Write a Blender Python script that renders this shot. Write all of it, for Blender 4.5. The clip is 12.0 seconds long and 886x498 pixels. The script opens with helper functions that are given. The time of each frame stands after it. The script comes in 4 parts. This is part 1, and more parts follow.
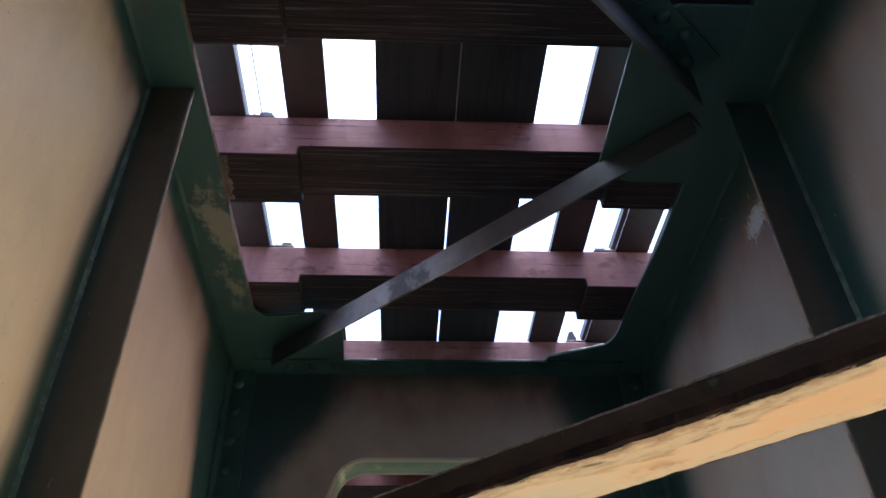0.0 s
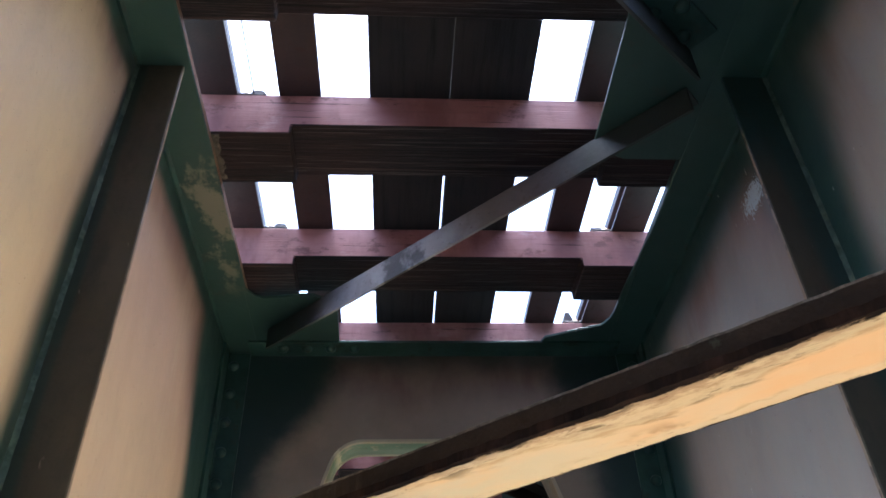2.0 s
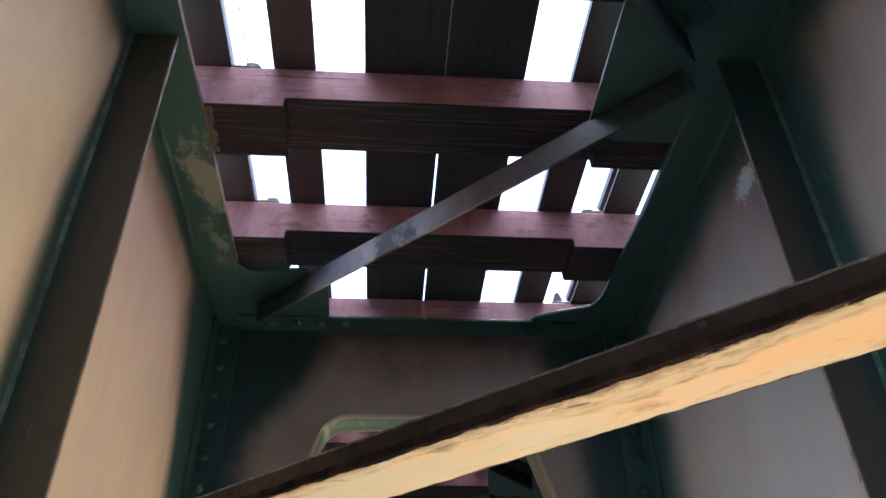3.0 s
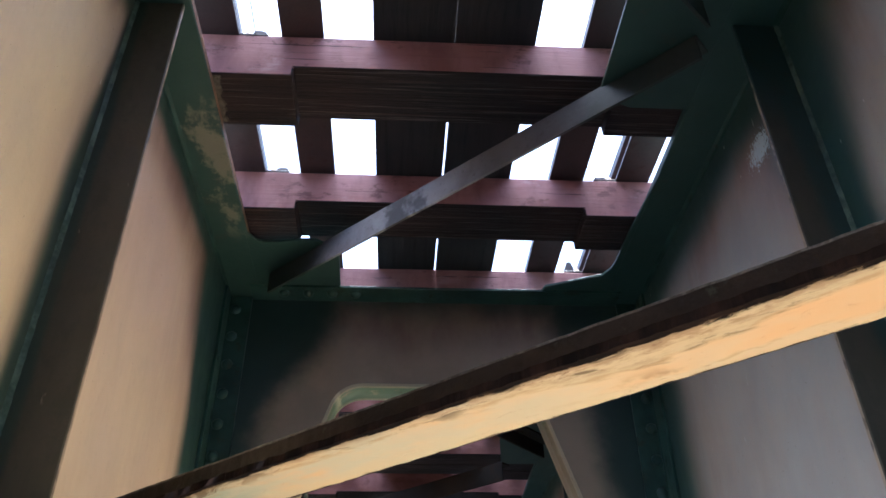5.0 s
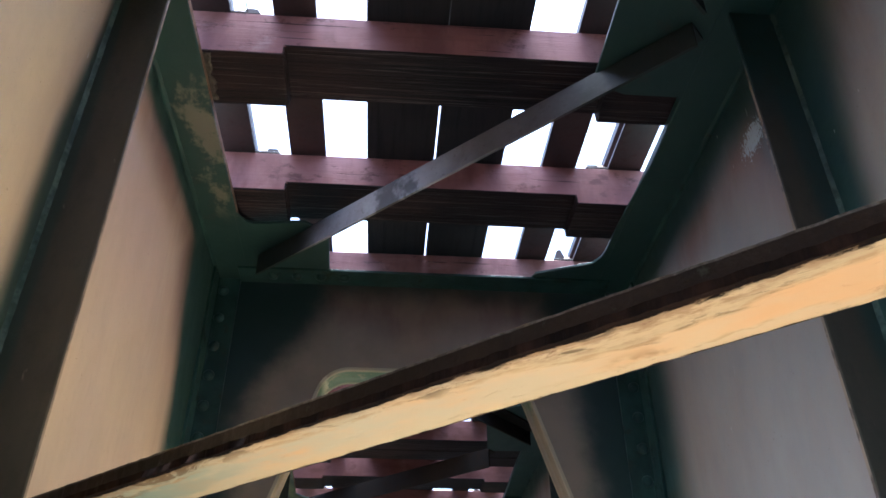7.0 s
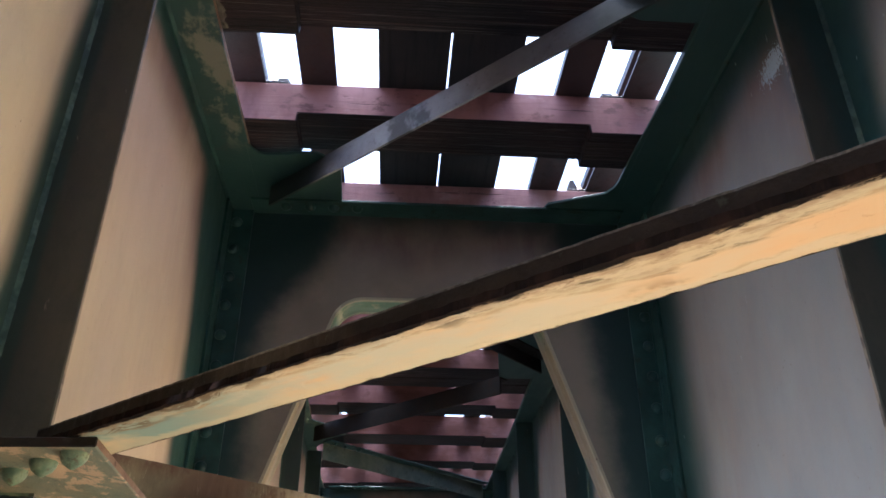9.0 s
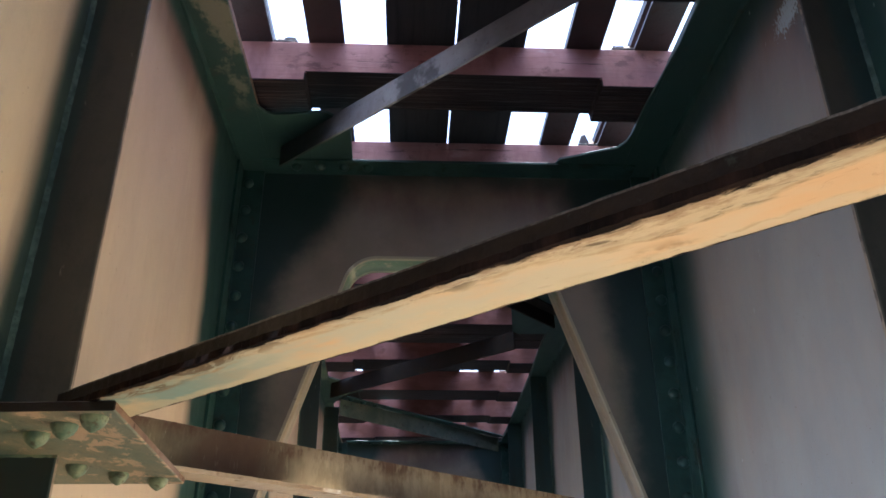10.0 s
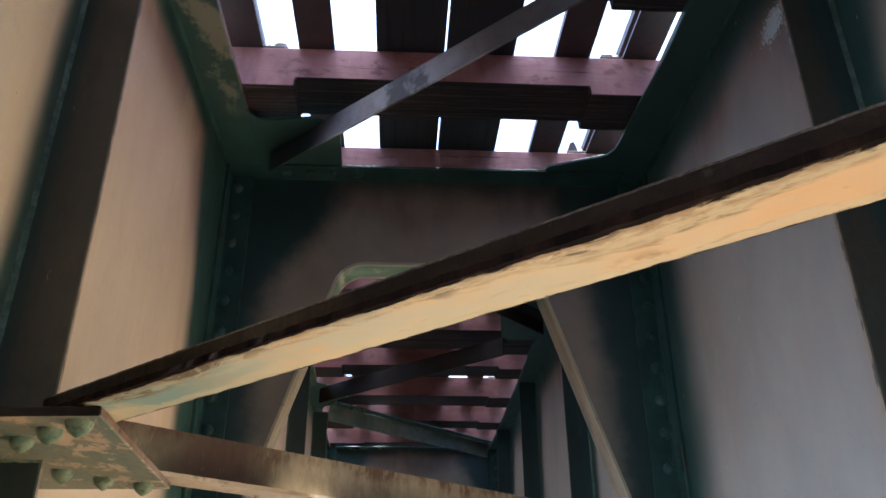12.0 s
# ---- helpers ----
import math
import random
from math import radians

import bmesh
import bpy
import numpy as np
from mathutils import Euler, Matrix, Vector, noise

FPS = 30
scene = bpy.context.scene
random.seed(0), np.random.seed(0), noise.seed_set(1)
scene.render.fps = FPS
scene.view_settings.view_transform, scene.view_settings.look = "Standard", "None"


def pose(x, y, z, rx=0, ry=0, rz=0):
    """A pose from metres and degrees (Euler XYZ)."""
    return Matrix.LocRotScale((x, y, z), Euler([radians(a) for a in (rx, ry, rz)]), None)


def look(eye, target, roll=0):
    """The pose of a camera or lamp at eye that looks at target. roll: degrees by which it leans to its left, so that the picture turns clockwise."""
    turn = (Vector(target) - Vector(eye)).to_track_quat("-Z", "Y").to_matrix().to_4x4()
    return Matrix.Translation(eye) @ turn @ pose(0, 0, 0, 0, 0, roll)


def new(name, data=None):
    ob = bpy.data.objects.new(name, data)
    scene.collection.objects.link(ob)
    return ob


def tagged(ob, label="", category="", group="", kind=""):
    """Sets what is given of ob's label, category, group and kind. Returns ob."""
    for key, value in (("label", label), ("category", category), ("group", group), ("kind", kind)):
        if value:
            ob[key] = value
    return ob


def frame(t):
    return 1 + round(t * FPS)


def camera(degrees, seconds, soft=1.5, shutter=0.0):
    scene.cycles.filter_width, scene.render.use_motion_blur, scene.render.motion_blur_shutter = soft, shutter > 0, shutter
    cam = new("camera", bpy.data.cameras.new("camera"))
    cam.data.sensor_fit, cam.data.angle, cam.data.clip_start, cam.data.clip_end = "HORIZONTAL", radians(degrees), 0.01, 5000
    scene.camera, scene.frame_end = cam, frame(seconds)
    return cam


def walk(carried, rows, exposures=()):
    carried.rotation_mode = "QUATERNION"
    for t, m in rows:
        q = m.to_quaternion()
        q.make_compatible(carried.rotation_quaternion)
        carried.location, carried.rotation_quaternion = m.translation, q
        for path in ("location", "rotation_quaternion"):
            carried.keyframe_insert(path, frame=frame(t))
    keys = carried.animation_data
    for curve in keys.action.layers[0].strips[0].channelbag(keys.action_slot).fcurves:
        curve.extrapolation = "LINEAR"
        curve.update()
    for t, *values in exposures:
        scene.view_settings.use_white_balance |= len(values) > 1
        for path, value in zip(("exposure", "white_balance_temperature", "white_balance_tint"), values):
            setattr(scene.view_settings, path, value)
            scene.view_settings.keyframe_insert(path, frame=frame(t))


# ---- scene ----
PATH = [
    (0, (-0.1318, 0.0285, 1.7050), (-0.0297, 1.5636, 2.9830), -1.56),
    (0.5, (-0.1319, 0.0375, 1.7044), (-0.0397, 1.5897, 2.9623), -1.53),
    (1, (-0.1304, 0.0497, 1.7032), (-0.0373, 1.6510, 2.8979), -1.58),
    (1.5, (-0.1269, 0.0580, 1.7026), (-0.0170, 1.6606, 2.8941), -1.99),
    (2, (-0.1296, 0.0539, 1.7016), (-0.0159, 1.6098, 2.9531), -2.17),
    (2.5, (-0.1311, 0.0554, 1.7015), (0.0013, 1.6133, 2.9486), -1.97),
    (3, (-0.1306, 0.0514, 1.6981), (0.0058, 1.6396, 2.9060), -1.29),
    (5, (-0.1240, 0.0604, 1.7010), (-0.0176, 1.6941, 2.8498), -0.86),
    (5.5, (-0.1241, 0.0634, 1.7000), (-0.0051, 1.7020, 2.8406), -0.69),
    (6, (-0.1228, 0.0663, 1.6989), (0.0013, 1.7070, 2.8359), -0.43),
    (6.5, (-0.1210, 0.0720, 1.6995), (0.0054, 1.7181, 2.8284), -0.35),
    (8.5, (-0.1205, 0.0772, 1.7014), (0.0202, 1.7640, 2.7668), 0.30),
    (9, (-0.1260, 0.0733, 1.6992), (-0.0170, 1.8157, 2.6750), 0.14),
    (9.5, (-0.1249, 0.0732, 1.7013), (-0.0347, 1.8523, 2.6105), 0.09),
    (10, (-0.1220, 0.0706, 1.7043), (-0.0431, 1.8659, 2.5822), -0.32),
    (10.5, (-0.1207, 0.0665, 1.7045), (-0.0433, 1.8592, 2.5878), -0.31),
    (11, (-0.1191, 0.0630, 1.7034), (-0.0448, 1.8472, 2.6040), -0.10),
    (11.5, (-0.1179, 0.0612, 1.7031), (-0.0299, 1.8455, 2.6022), -0.13),
    (12, (-0.1166, 0.0620, 1.7028), (-0.0146, 1.8502, 2.5927), -0.34),
]
cam = camera(58.2, 12.0, soft=1.6)
walk(cam, [(t, look(eye, target, roll)) for t, eye, target, roll in PATH], [(0.0, 2.28, 5200, 7), (0.5, 2.55, 5200, 7), (1.0, 2.47, 5200, 7), (1.5, 2.61, 5200, 7), (3.0, 2.66, 5200, 7), (6.5, 2.61, 5200, 7), (8.5, 2.59, 5200, 7), (10.0, 2.37, 5200, 7), (12.0, 2.37, 5200, 7)])

# ---- world and sun ----
SUN_ELEV, SUN_AZ = 88.0, 40.0          # azimuth from +y towards +x
world = bpy.data.worlds.new("sky")
scene.world = world
world.use_nodes = True
wn = world.node_tree
sky = wn.nodes.new("ShaderNodeTexSky")
sky.sky_type, sky.sun_disc = "NISHITA", False
sky.air_density, sky.dust_density, sky.ozone_density = 1.0, 6.0, 1.0
sky.sun_elevation, sky.sun_rotation = radians(SUN_ELEV), radians(SUN_AZ)
wn.nodes["Background"].inputs["Strength"].default_value = 0.15
wn.links.new(sky.outputs[0], wn.nodes["Background"].inputs["Color"])
sun_data = bpy.data.lights.new("sun", "SUN")
sun_data.energy, sun_data.angle, sun_data.color = 5.0, radians(0.5), (1.0, 0.96, 0.90)
sun = new("sun", sun_data)
e, a = radians(SUN_ELEV), radians(SUN_AZ)
sun.matrix_world = look((8 * math.sin(a), 8 * math.cos(a), 9), (8 * math.sin(a) - math.cos(e) * math.sin(a), 8 * math.cos(a) - math.cos(e) * math.cos(a), 9 - math.sin(e)))


# ---- materials ----
class Mat:
    """A small builder of node materials in world metres."""

    def __init__(self, name, rough=0.6, metal=0.0, spec=0.5):
        self.m = bpy.data.materials.new(name)
        self.m.use_nodes = True
        self.t = self.m.node_tree
        self.b = self.t.nodes["Principled BSDF"]
        self.b.inputs["Roughness"].default_value = rough
        self.b.inputs["Metallic"].default_value = metal
        self.b.inputs["Specular IOR Level"].default_value = spec
        self.geo = self.t.nodes.new("ShaderNodeNewGeometry")
        self.pos = self.geo.outputs["Position"]

    def put(self, socket, value):
        if hasattr(value, "links"):
            self.t.links.new(value, socket)
        else:
            socket.default_value = value

    def math(self, op, a, b=0.0, c=0.0):
        n = self.t.nodes.new("ShaderNodeMath")
        n.operation = op
        for i, v in enumerate((a, b, c)):
            self.put(n.inputs[i], v)
        return n.outputs[0]

    def axes(self):
        n = self.t.nodes.new("ShaderNodeSeparateXYZ")
        self.t.links.new(self.pos, n.inputs[0])
        return n.outputs

    def noise(self, scale, detail=4.0, rough=0.55, stretch=(1, 1, 1), offset=(0, 0, 0), distort=0.0):
        mp = self.t.nodes.new("ShaderNodeMapping")
        mp.inputs["Scale"].default_value = stretch
        mp.inputs["Location"].default_value = offset
        self.t.links.new(self.pos, mp.inputs["Vector"])
        n = self.t.nodes.new("ShaderNodeTexNoise")
        self.t.links.new(mp.outputs[0], n.inputs["Vector"])
        n.inputs["Scale"].default_value, n.inputs["Detail"].default_value = scale, detail
        n.inputs["Roughness"].default_value, n.inputs["Distortion"].default_value = rough, distort
        return n.outputs["Fac"]

    def step(self, value, lo, hi):
        n = self.t.nodes.new("ShaderNodeMapRange")
        n.interpolation_type = "SMOOTHSTEP"
        self.put(n.inputs["Value"], value)
        n.inputs["From Min"].default_value, n.inputs["From Max"].default_value = lo, hi
        return n.outputs[0]

    def mix(self, fac, a, b):
        n = self.t.nodes.new("ShaderNodeMix")
        n.data_type = "RGBA"
        self.put(n.inputs["Factor"], fac)
        for socket, v in ((n.inputs[6], a), (n.inputs[7], b)):
            self.put(socket, (*v, 1.0) if isinstance(v, tuple) else v)
        return n.outputs[2]

    def done(self, colour, bump=None, depth=0.002, rough=None):
        self.put(self.b.inputs["Base Color"], colour)
        if rough is not None:
            self.put(self.b.inputs["Roughness"], rough)
        if bump is not None:
            n = self.t.nodes.new("ShaderNodeBump")
            n.inputs["Distance"].default_value = depth
            n.inputs["Strength"].default_value = 0.7
            self.t.links.new(bump, n.inputs["Height"])
            self.t.links.new(n.outputs[0], self.b.inputs["Normal"])
        return self.m


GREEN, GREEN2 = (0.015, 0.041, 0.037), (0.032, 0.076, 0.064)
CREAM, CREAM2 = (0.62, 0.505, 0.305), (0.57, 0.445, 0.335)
# greyer, darker cream for the right web: its dimmer light put into the colour
SHADED_CREAM, SHADED_CREAM2 = (0.345, 0.33, 0.30), (0.295, 0.29, 0.275)
FRAMES = (-2.34, 2.355, 6.45)          # cross frames along the track
STIFF_R = (1.167, 3.39, 4.63, 5.80, 7.6, 8.8, -1.2)
STIFF_L = (1.167, 4.17, 5.35, 7.6, 8.8, -1.2)


def web_paint():
    """Cream webs, the right one darkened in colour for its dimmer light, with soft green overspray along stiffeners,
    cross frames and top flange.
    """
    m = Mat("web_paint", 0.5)
    x, y, z = m.axes()
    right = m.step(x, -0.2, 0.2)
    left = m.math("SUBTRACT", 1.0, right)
    lift = m.step(z, 2.55, 2.98)
    near = m.math("ABSOLUTE", m.math("SUBTRACT", y, STIFF_R[0] + 0.005))
    for line in STIFF_R[1:]:
        near = m.math("MINIMUM", near, m.math("ABSOLUTE", m.math("SUBTRACT", y, line + 0.005)))
    wide = m.math("ADD", m.math("MULTIPLY", left, m.math("SUBTRACT", 0.064, m.math("MULTIPLY", lift, 0.036))), m.math("MULTIPLY", right, m.math("ADD", 0.090, m.math("MULTIPLY", lift, 0.09))))
    e_stiff = m.math("DIVIDE", near, wide)
    wide = m.math("ADD", m.math("MULTIPLY", left, m.math("ADD", 0.255, m.math("MULTIPLY", lift, 0.10))), m.math("MULTIPLY", right, 0.235))
    e_frame = m.math("DIVIDE", m.math("ABSOLUTE", m.math("SUBTRACT", y, 2.355)), wide)
    e_frame = m.math("ADD", e_frame, m.math("MULTIPLY", left, m.math("MULTIPLY", m.math("SUBTRACT", e_frame, 1.0), 1.6)))
    rim = m.math("MINIMUM", m.math("SUBTRACT", 3.025, z), m.math("SUBTRACT", m.math("ABSOLUTE", m.math("SUBTRACT", y, 2.355)), wide))
    e_top = m.math("DIVIDE", m.math("SUBTRACT", 3.10, z), m.math("ADD", 0.075, m.math("MULTIPLY", right, 0.055)))
    wob = m.noise(3.2, 3, 0.5, (1, 1, 0.5))
    fine = m.noise(18, 5, 0.6, (1, 1, 0.45))
    edge = m.t.nodes.new("ShaderNodeMath")
    edge.operation = "SMOOTH_MIN"
    m.put(edge.inputs[0], m.math("MINIMUM", e_stiff, e_frame))
    m.put(edge.inputs[1], e_top)
    edge.inputs[2].default_value = 0.5
    edge = edge.outputs[0]
    edge = m.math("ADD", edge, m.math("MULTIPLY", m.math("SUBTRACT", wob, 0.5), -0.7))
    edge = m.math("ADD", edge, m.math("MULTIPLY", m.math("SUBTRACT", fine, 0.5), 0.20))
    green = m.step(edge, 1.45, 0.45)
    smear = m.math("MULTIPLY", m.step(edge, 2.6, 0.9), m.math("ADD", 0.35, m.math("MULTIPLY", m.step(m.noise(7, 4, 0.6, (1, 1, 0.22), (1, 5, 2)), 0.38, 0.62), 0.65)))
    tone = m.step(m.noise(1.4, 4, 0.6, (1, 1, 0.6)), 0.35, 0.65)
    body = m.mix(right, m.mix(m.math("ADD", m.math("MULTIPLY", tone, 0.4), m.math("MULTIPLY", m.step(y, 0.9, 1.3), 0.6)), CREAM, CREAM2), m.mix(tone, SHADED_CREAM, SHADED_CREAM2))
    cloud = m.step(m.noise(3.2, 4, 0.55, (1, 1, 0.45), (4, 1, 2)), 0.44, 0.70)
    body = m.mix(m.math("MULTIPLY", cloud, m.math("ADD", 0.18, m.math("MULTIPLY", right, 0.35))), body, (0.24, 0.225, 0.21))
    grime = m.step(m.noise(38, 6, 0.75, (1, 1, 0.6), (2, 7, 1)), 0.52, 0.72)
    body = m.mix(m.math("MULTIPLY", grime, 0.12), body, (0.20, 0.17, 0.14))
    streak = m.step(m.noise(9, 4, 0.6, (1, 1, 0.07)), 0.46, 0.74)
    body = m.mix(m.math("MULTIPLY", streak, 0.16), body, (0.36, 0.26, 0.18))
    body = m.mix(m.math("MULTIPLY", smear, m.math("ADD", 0.42, m.math("MULTIPLY", m.step(z, 2.6, 2.95), 0.48))), body, (0.205, 0.118, 0.090))
    blush = m.math("MULTIPLY", m.math("MULTIPLY", left, m.step(y, 1.0, 1.3)), m.step(z, 2.35, 2.85))
    body = m.mix(m.math("MULTIPLY", blush, 0.6), body, (0.56, 0.395, 0.315))
    rub = m.math("MULTIPLY", m.math("MULTIPLY", left, m.step(rim, 0.17, -0.01)), m.math("MULTIPLY", m.step(z, 2.5, 2.85), m.step(y, 1.2, 1.4)))
    rub = m.math("MULTIPLY", rub, m.math("ADD", 0.30, m.math("MULTIPLY", m.step(m.noise(5, 4, 0.6, (1, 1, 0.3), (2, 2, 9)), 0.38, 0.62), 0.6)))
    body = m.mix(rub, body, (0.215, 0.122, 0.095))
    dab = m.step(m.noise(11, 5, 0.65, (1, 1, 0.5), (6, 2, 4), 0.4), 0.40, 0.66)
    body = m.mix(m.math("MULTIPLY", dab, 0.16), body, (0.42, 0.30, 0.215))
    chalk = m.step(m.noise(6, 5, 0.7, (1, 1, 0.16), (8, 8, 3)), 0.58, 0.72)
    body = m.mix(m.math("MULTIPLY", m.math("MULTIPLY", chalk, left), 0.22), body, (0.70, 0.62, 0.46))
    speck = m.step(m.noise(120, 2, 0.5), 0.735, 0.76)
    body = m.mix(m.math("MULTIPLY", speck, 0.6), body, (0.16, 0.10, 0.07))
    shade = m.mix(m.noise(9, 4), GREEN, GREEN2)
    shade = m.mix(m.math("MULTIPLY", m.math("MULTIPLY", left, m.step(near, 0.16, 0.07)), 0.35), shade, (0.048, 0.047, 0.030))
    skin = m.mix(green, body, shade)
    # a patch of pale blue speckles beside the stiffener
    dy = m.math("MULTIPLY", m.math("SUBTRACT", y, 1.375), 1.0)
    dz = m.math("MULTIPLY", m.math("SUBTRACT", z, 2.925), 1.5)
    far = m.math("SQRT", m.math("ADD", m.math("MULTIPLY", dy, dy), m.math("MULTIPLY", dz, dz)))
    speck_field = m.math("ADD", m.math("MULTIPLY", m.step(far, 0.095, 0.0), 0.42), m.noise(210, 3, 0.6, (1, 1, 0.45)))
    nick = m.step(m.noise(75, 2, 0.5, (1, 1, 0.22), (9, 2, 5)), 0.765, 0.785)
    skin = m.mix(m.math("MULTIPLY", nick, 0.5), skin, (0.62, 0.60, 0.56))
    pale_specks = m.math("MULTIPLY", m.step(speck_field, 0.68, 0.75), m.math("MULTIPLY", right, m.step(far, 0.10, 0.07)))
    skin = m.mix(m.math("MULTIPLY", pale_specks, 0.9), skin, (0.52, 0.63, 0.70))
    return m.done(skin, m.noise(60, 4, 0.6), 0.0008, m.math("ADD", 0.38, m.math("MULTIPLY", fine, 0.3)))


def flange_paint():
    m = Mat("green_flange_paint", 0.5)
    x, y, z = m.axes()
    blot = m.noise(7, 5, 0.65, (1, 0.6, 1), (0.3, 0.1, 0))
    left = m.step(x, -0.4, -0.56)
    worn = m.math("MULTIPLY", m.math("MULTIPLY", m.step(m.math("ADD", blot, m.math("MULTIPLY", m.math("SUBTRACT", m.noise(70, 5, 0.7), 0.5), 0.16)), 0.53, 0.64), left), m.math("MULTIPLY", m.step(y, 1.38, 1.50), m.step(y, 2.06, 1.90)))
    base = m.mix(m.noise(5, 4), GREEN, GREEN2)
    base = m.mix(m.math("MULTIPLY", m.step(m.noise(13, 5, 0.7), 0.58, 0.70), 0.3), base, (0.06, 0.045, 0.035))
    faded = m.math("MULTIPLY", m.math("MULTIPLY", m.step(blot, 0.46, 0.58), left), m.step(y, 3.9, 4.3))
    base = m.mix(m.math("MULTIPLY", faded, 0.8), base, (0.11, 0.16, 0.11))
    return m.done(m.mix(m.math("MULTIPLY", worn, 0.85), base, (0.20, 0.188, 0.142)), m.noise(45, 4), 0.0015, m.math("ADD", 0.35, m.math("MULTIPLY", blot, 0.35)))


def diaphragm_paint():
    """Grey-brown plate; green drifts in from both sides, broad at the head, and a dull red film lies under the top."""
    m = Mat("diaphragm_paint", 0.6)
    x, y, z = m.axes()
    wob = m.math("MULTIPLY", m.math("SUBTRACT", m.noise(4.5, 5, 0.6, (1, 1, 1), (3.1, 0, 0.4)), 0.5), 0.16)
    fine = m.math("MULTIPLY", m.math("SUBTRACT", m.noise(30, 4, 0.7), 0.5), 0.03)
    head = m.step(z, 2.58, 3.12)
    lim_l = m.math("ADD", -0.555, m.math("MULTIPLY", head, 0.23))
    lim_r = m.math("SUBTRACT", 0.53, m.math("MULTIPLY", head, 0.16))
    side = m.math("MINIMUM", m.math("SUBTRACT", x, lim_l), m.math("SUBTRACT", lim_r, x))
    side = m.math("ADD", side, m.math("ADD", wob, fine))
    green = m.math("MAXIMUM", m.step(side, 0.075, -0.055), m.math("MULTIPLY", m.step(m.math("ADD", z, wob), 3.0, 3.10), 0.8))
    body = m.mix(m.step(m.noise(4, 5, 0.6), 0.35, 0.7), (0.235, 0.200, 0.152), (0.178, 0.150, 0.114))
    film = m.math("MULTIPLY", m.step(m.math("ADD", z, m.math("MULTIPLY", wob, 1.2)), 2.84, 3.02), m.math("ADD", 0.30, m.math("MULTIPLY", m.step(m.noise(6, 4, 0.6, (1, 1, 0.4)), 0.4, 0.65), 0.40)))
    body = m.mix(film, body, (0.085, 0.045, 0.042))
    return m.done(m.mix(green, body, m.mix(m.noise(8, 3), (0.007, 0.027, 0.026), GREEN)), m.noise(50, 4), 0.001)


def simple_paint(name, c1, c2, rust, scale=9, amount=0.6, rough=0.5, lo=0.55, hi=0.66, stretch=(1, 1, 1), spec=0.5):
    m = Mat(name, rough, spec=spec)
    base = m.mix(m.step(m.noise(scale, 4, 0.6, stretch), 0.35, 0.65), c1, c2)
    stain = m.step(m.noise(scale * 2.3, 6, 0.7, stretch, (1.7, 0.2, 0.9)), lo, hi)
    grit = m.noise(scale * 12, 4, 0.6)
    base = m.mix(m.math("MULTIPLY", m.step(grit, 0.55, 0.75), 0.25), base, rust)
    return m.done(m.mix(m.math("MULTIPLY", stain, amount), base, rust), grit, 0.0012, m.math("ADD", rough - 0.1, m.math("MULTIPLY", stain, 0.3)))


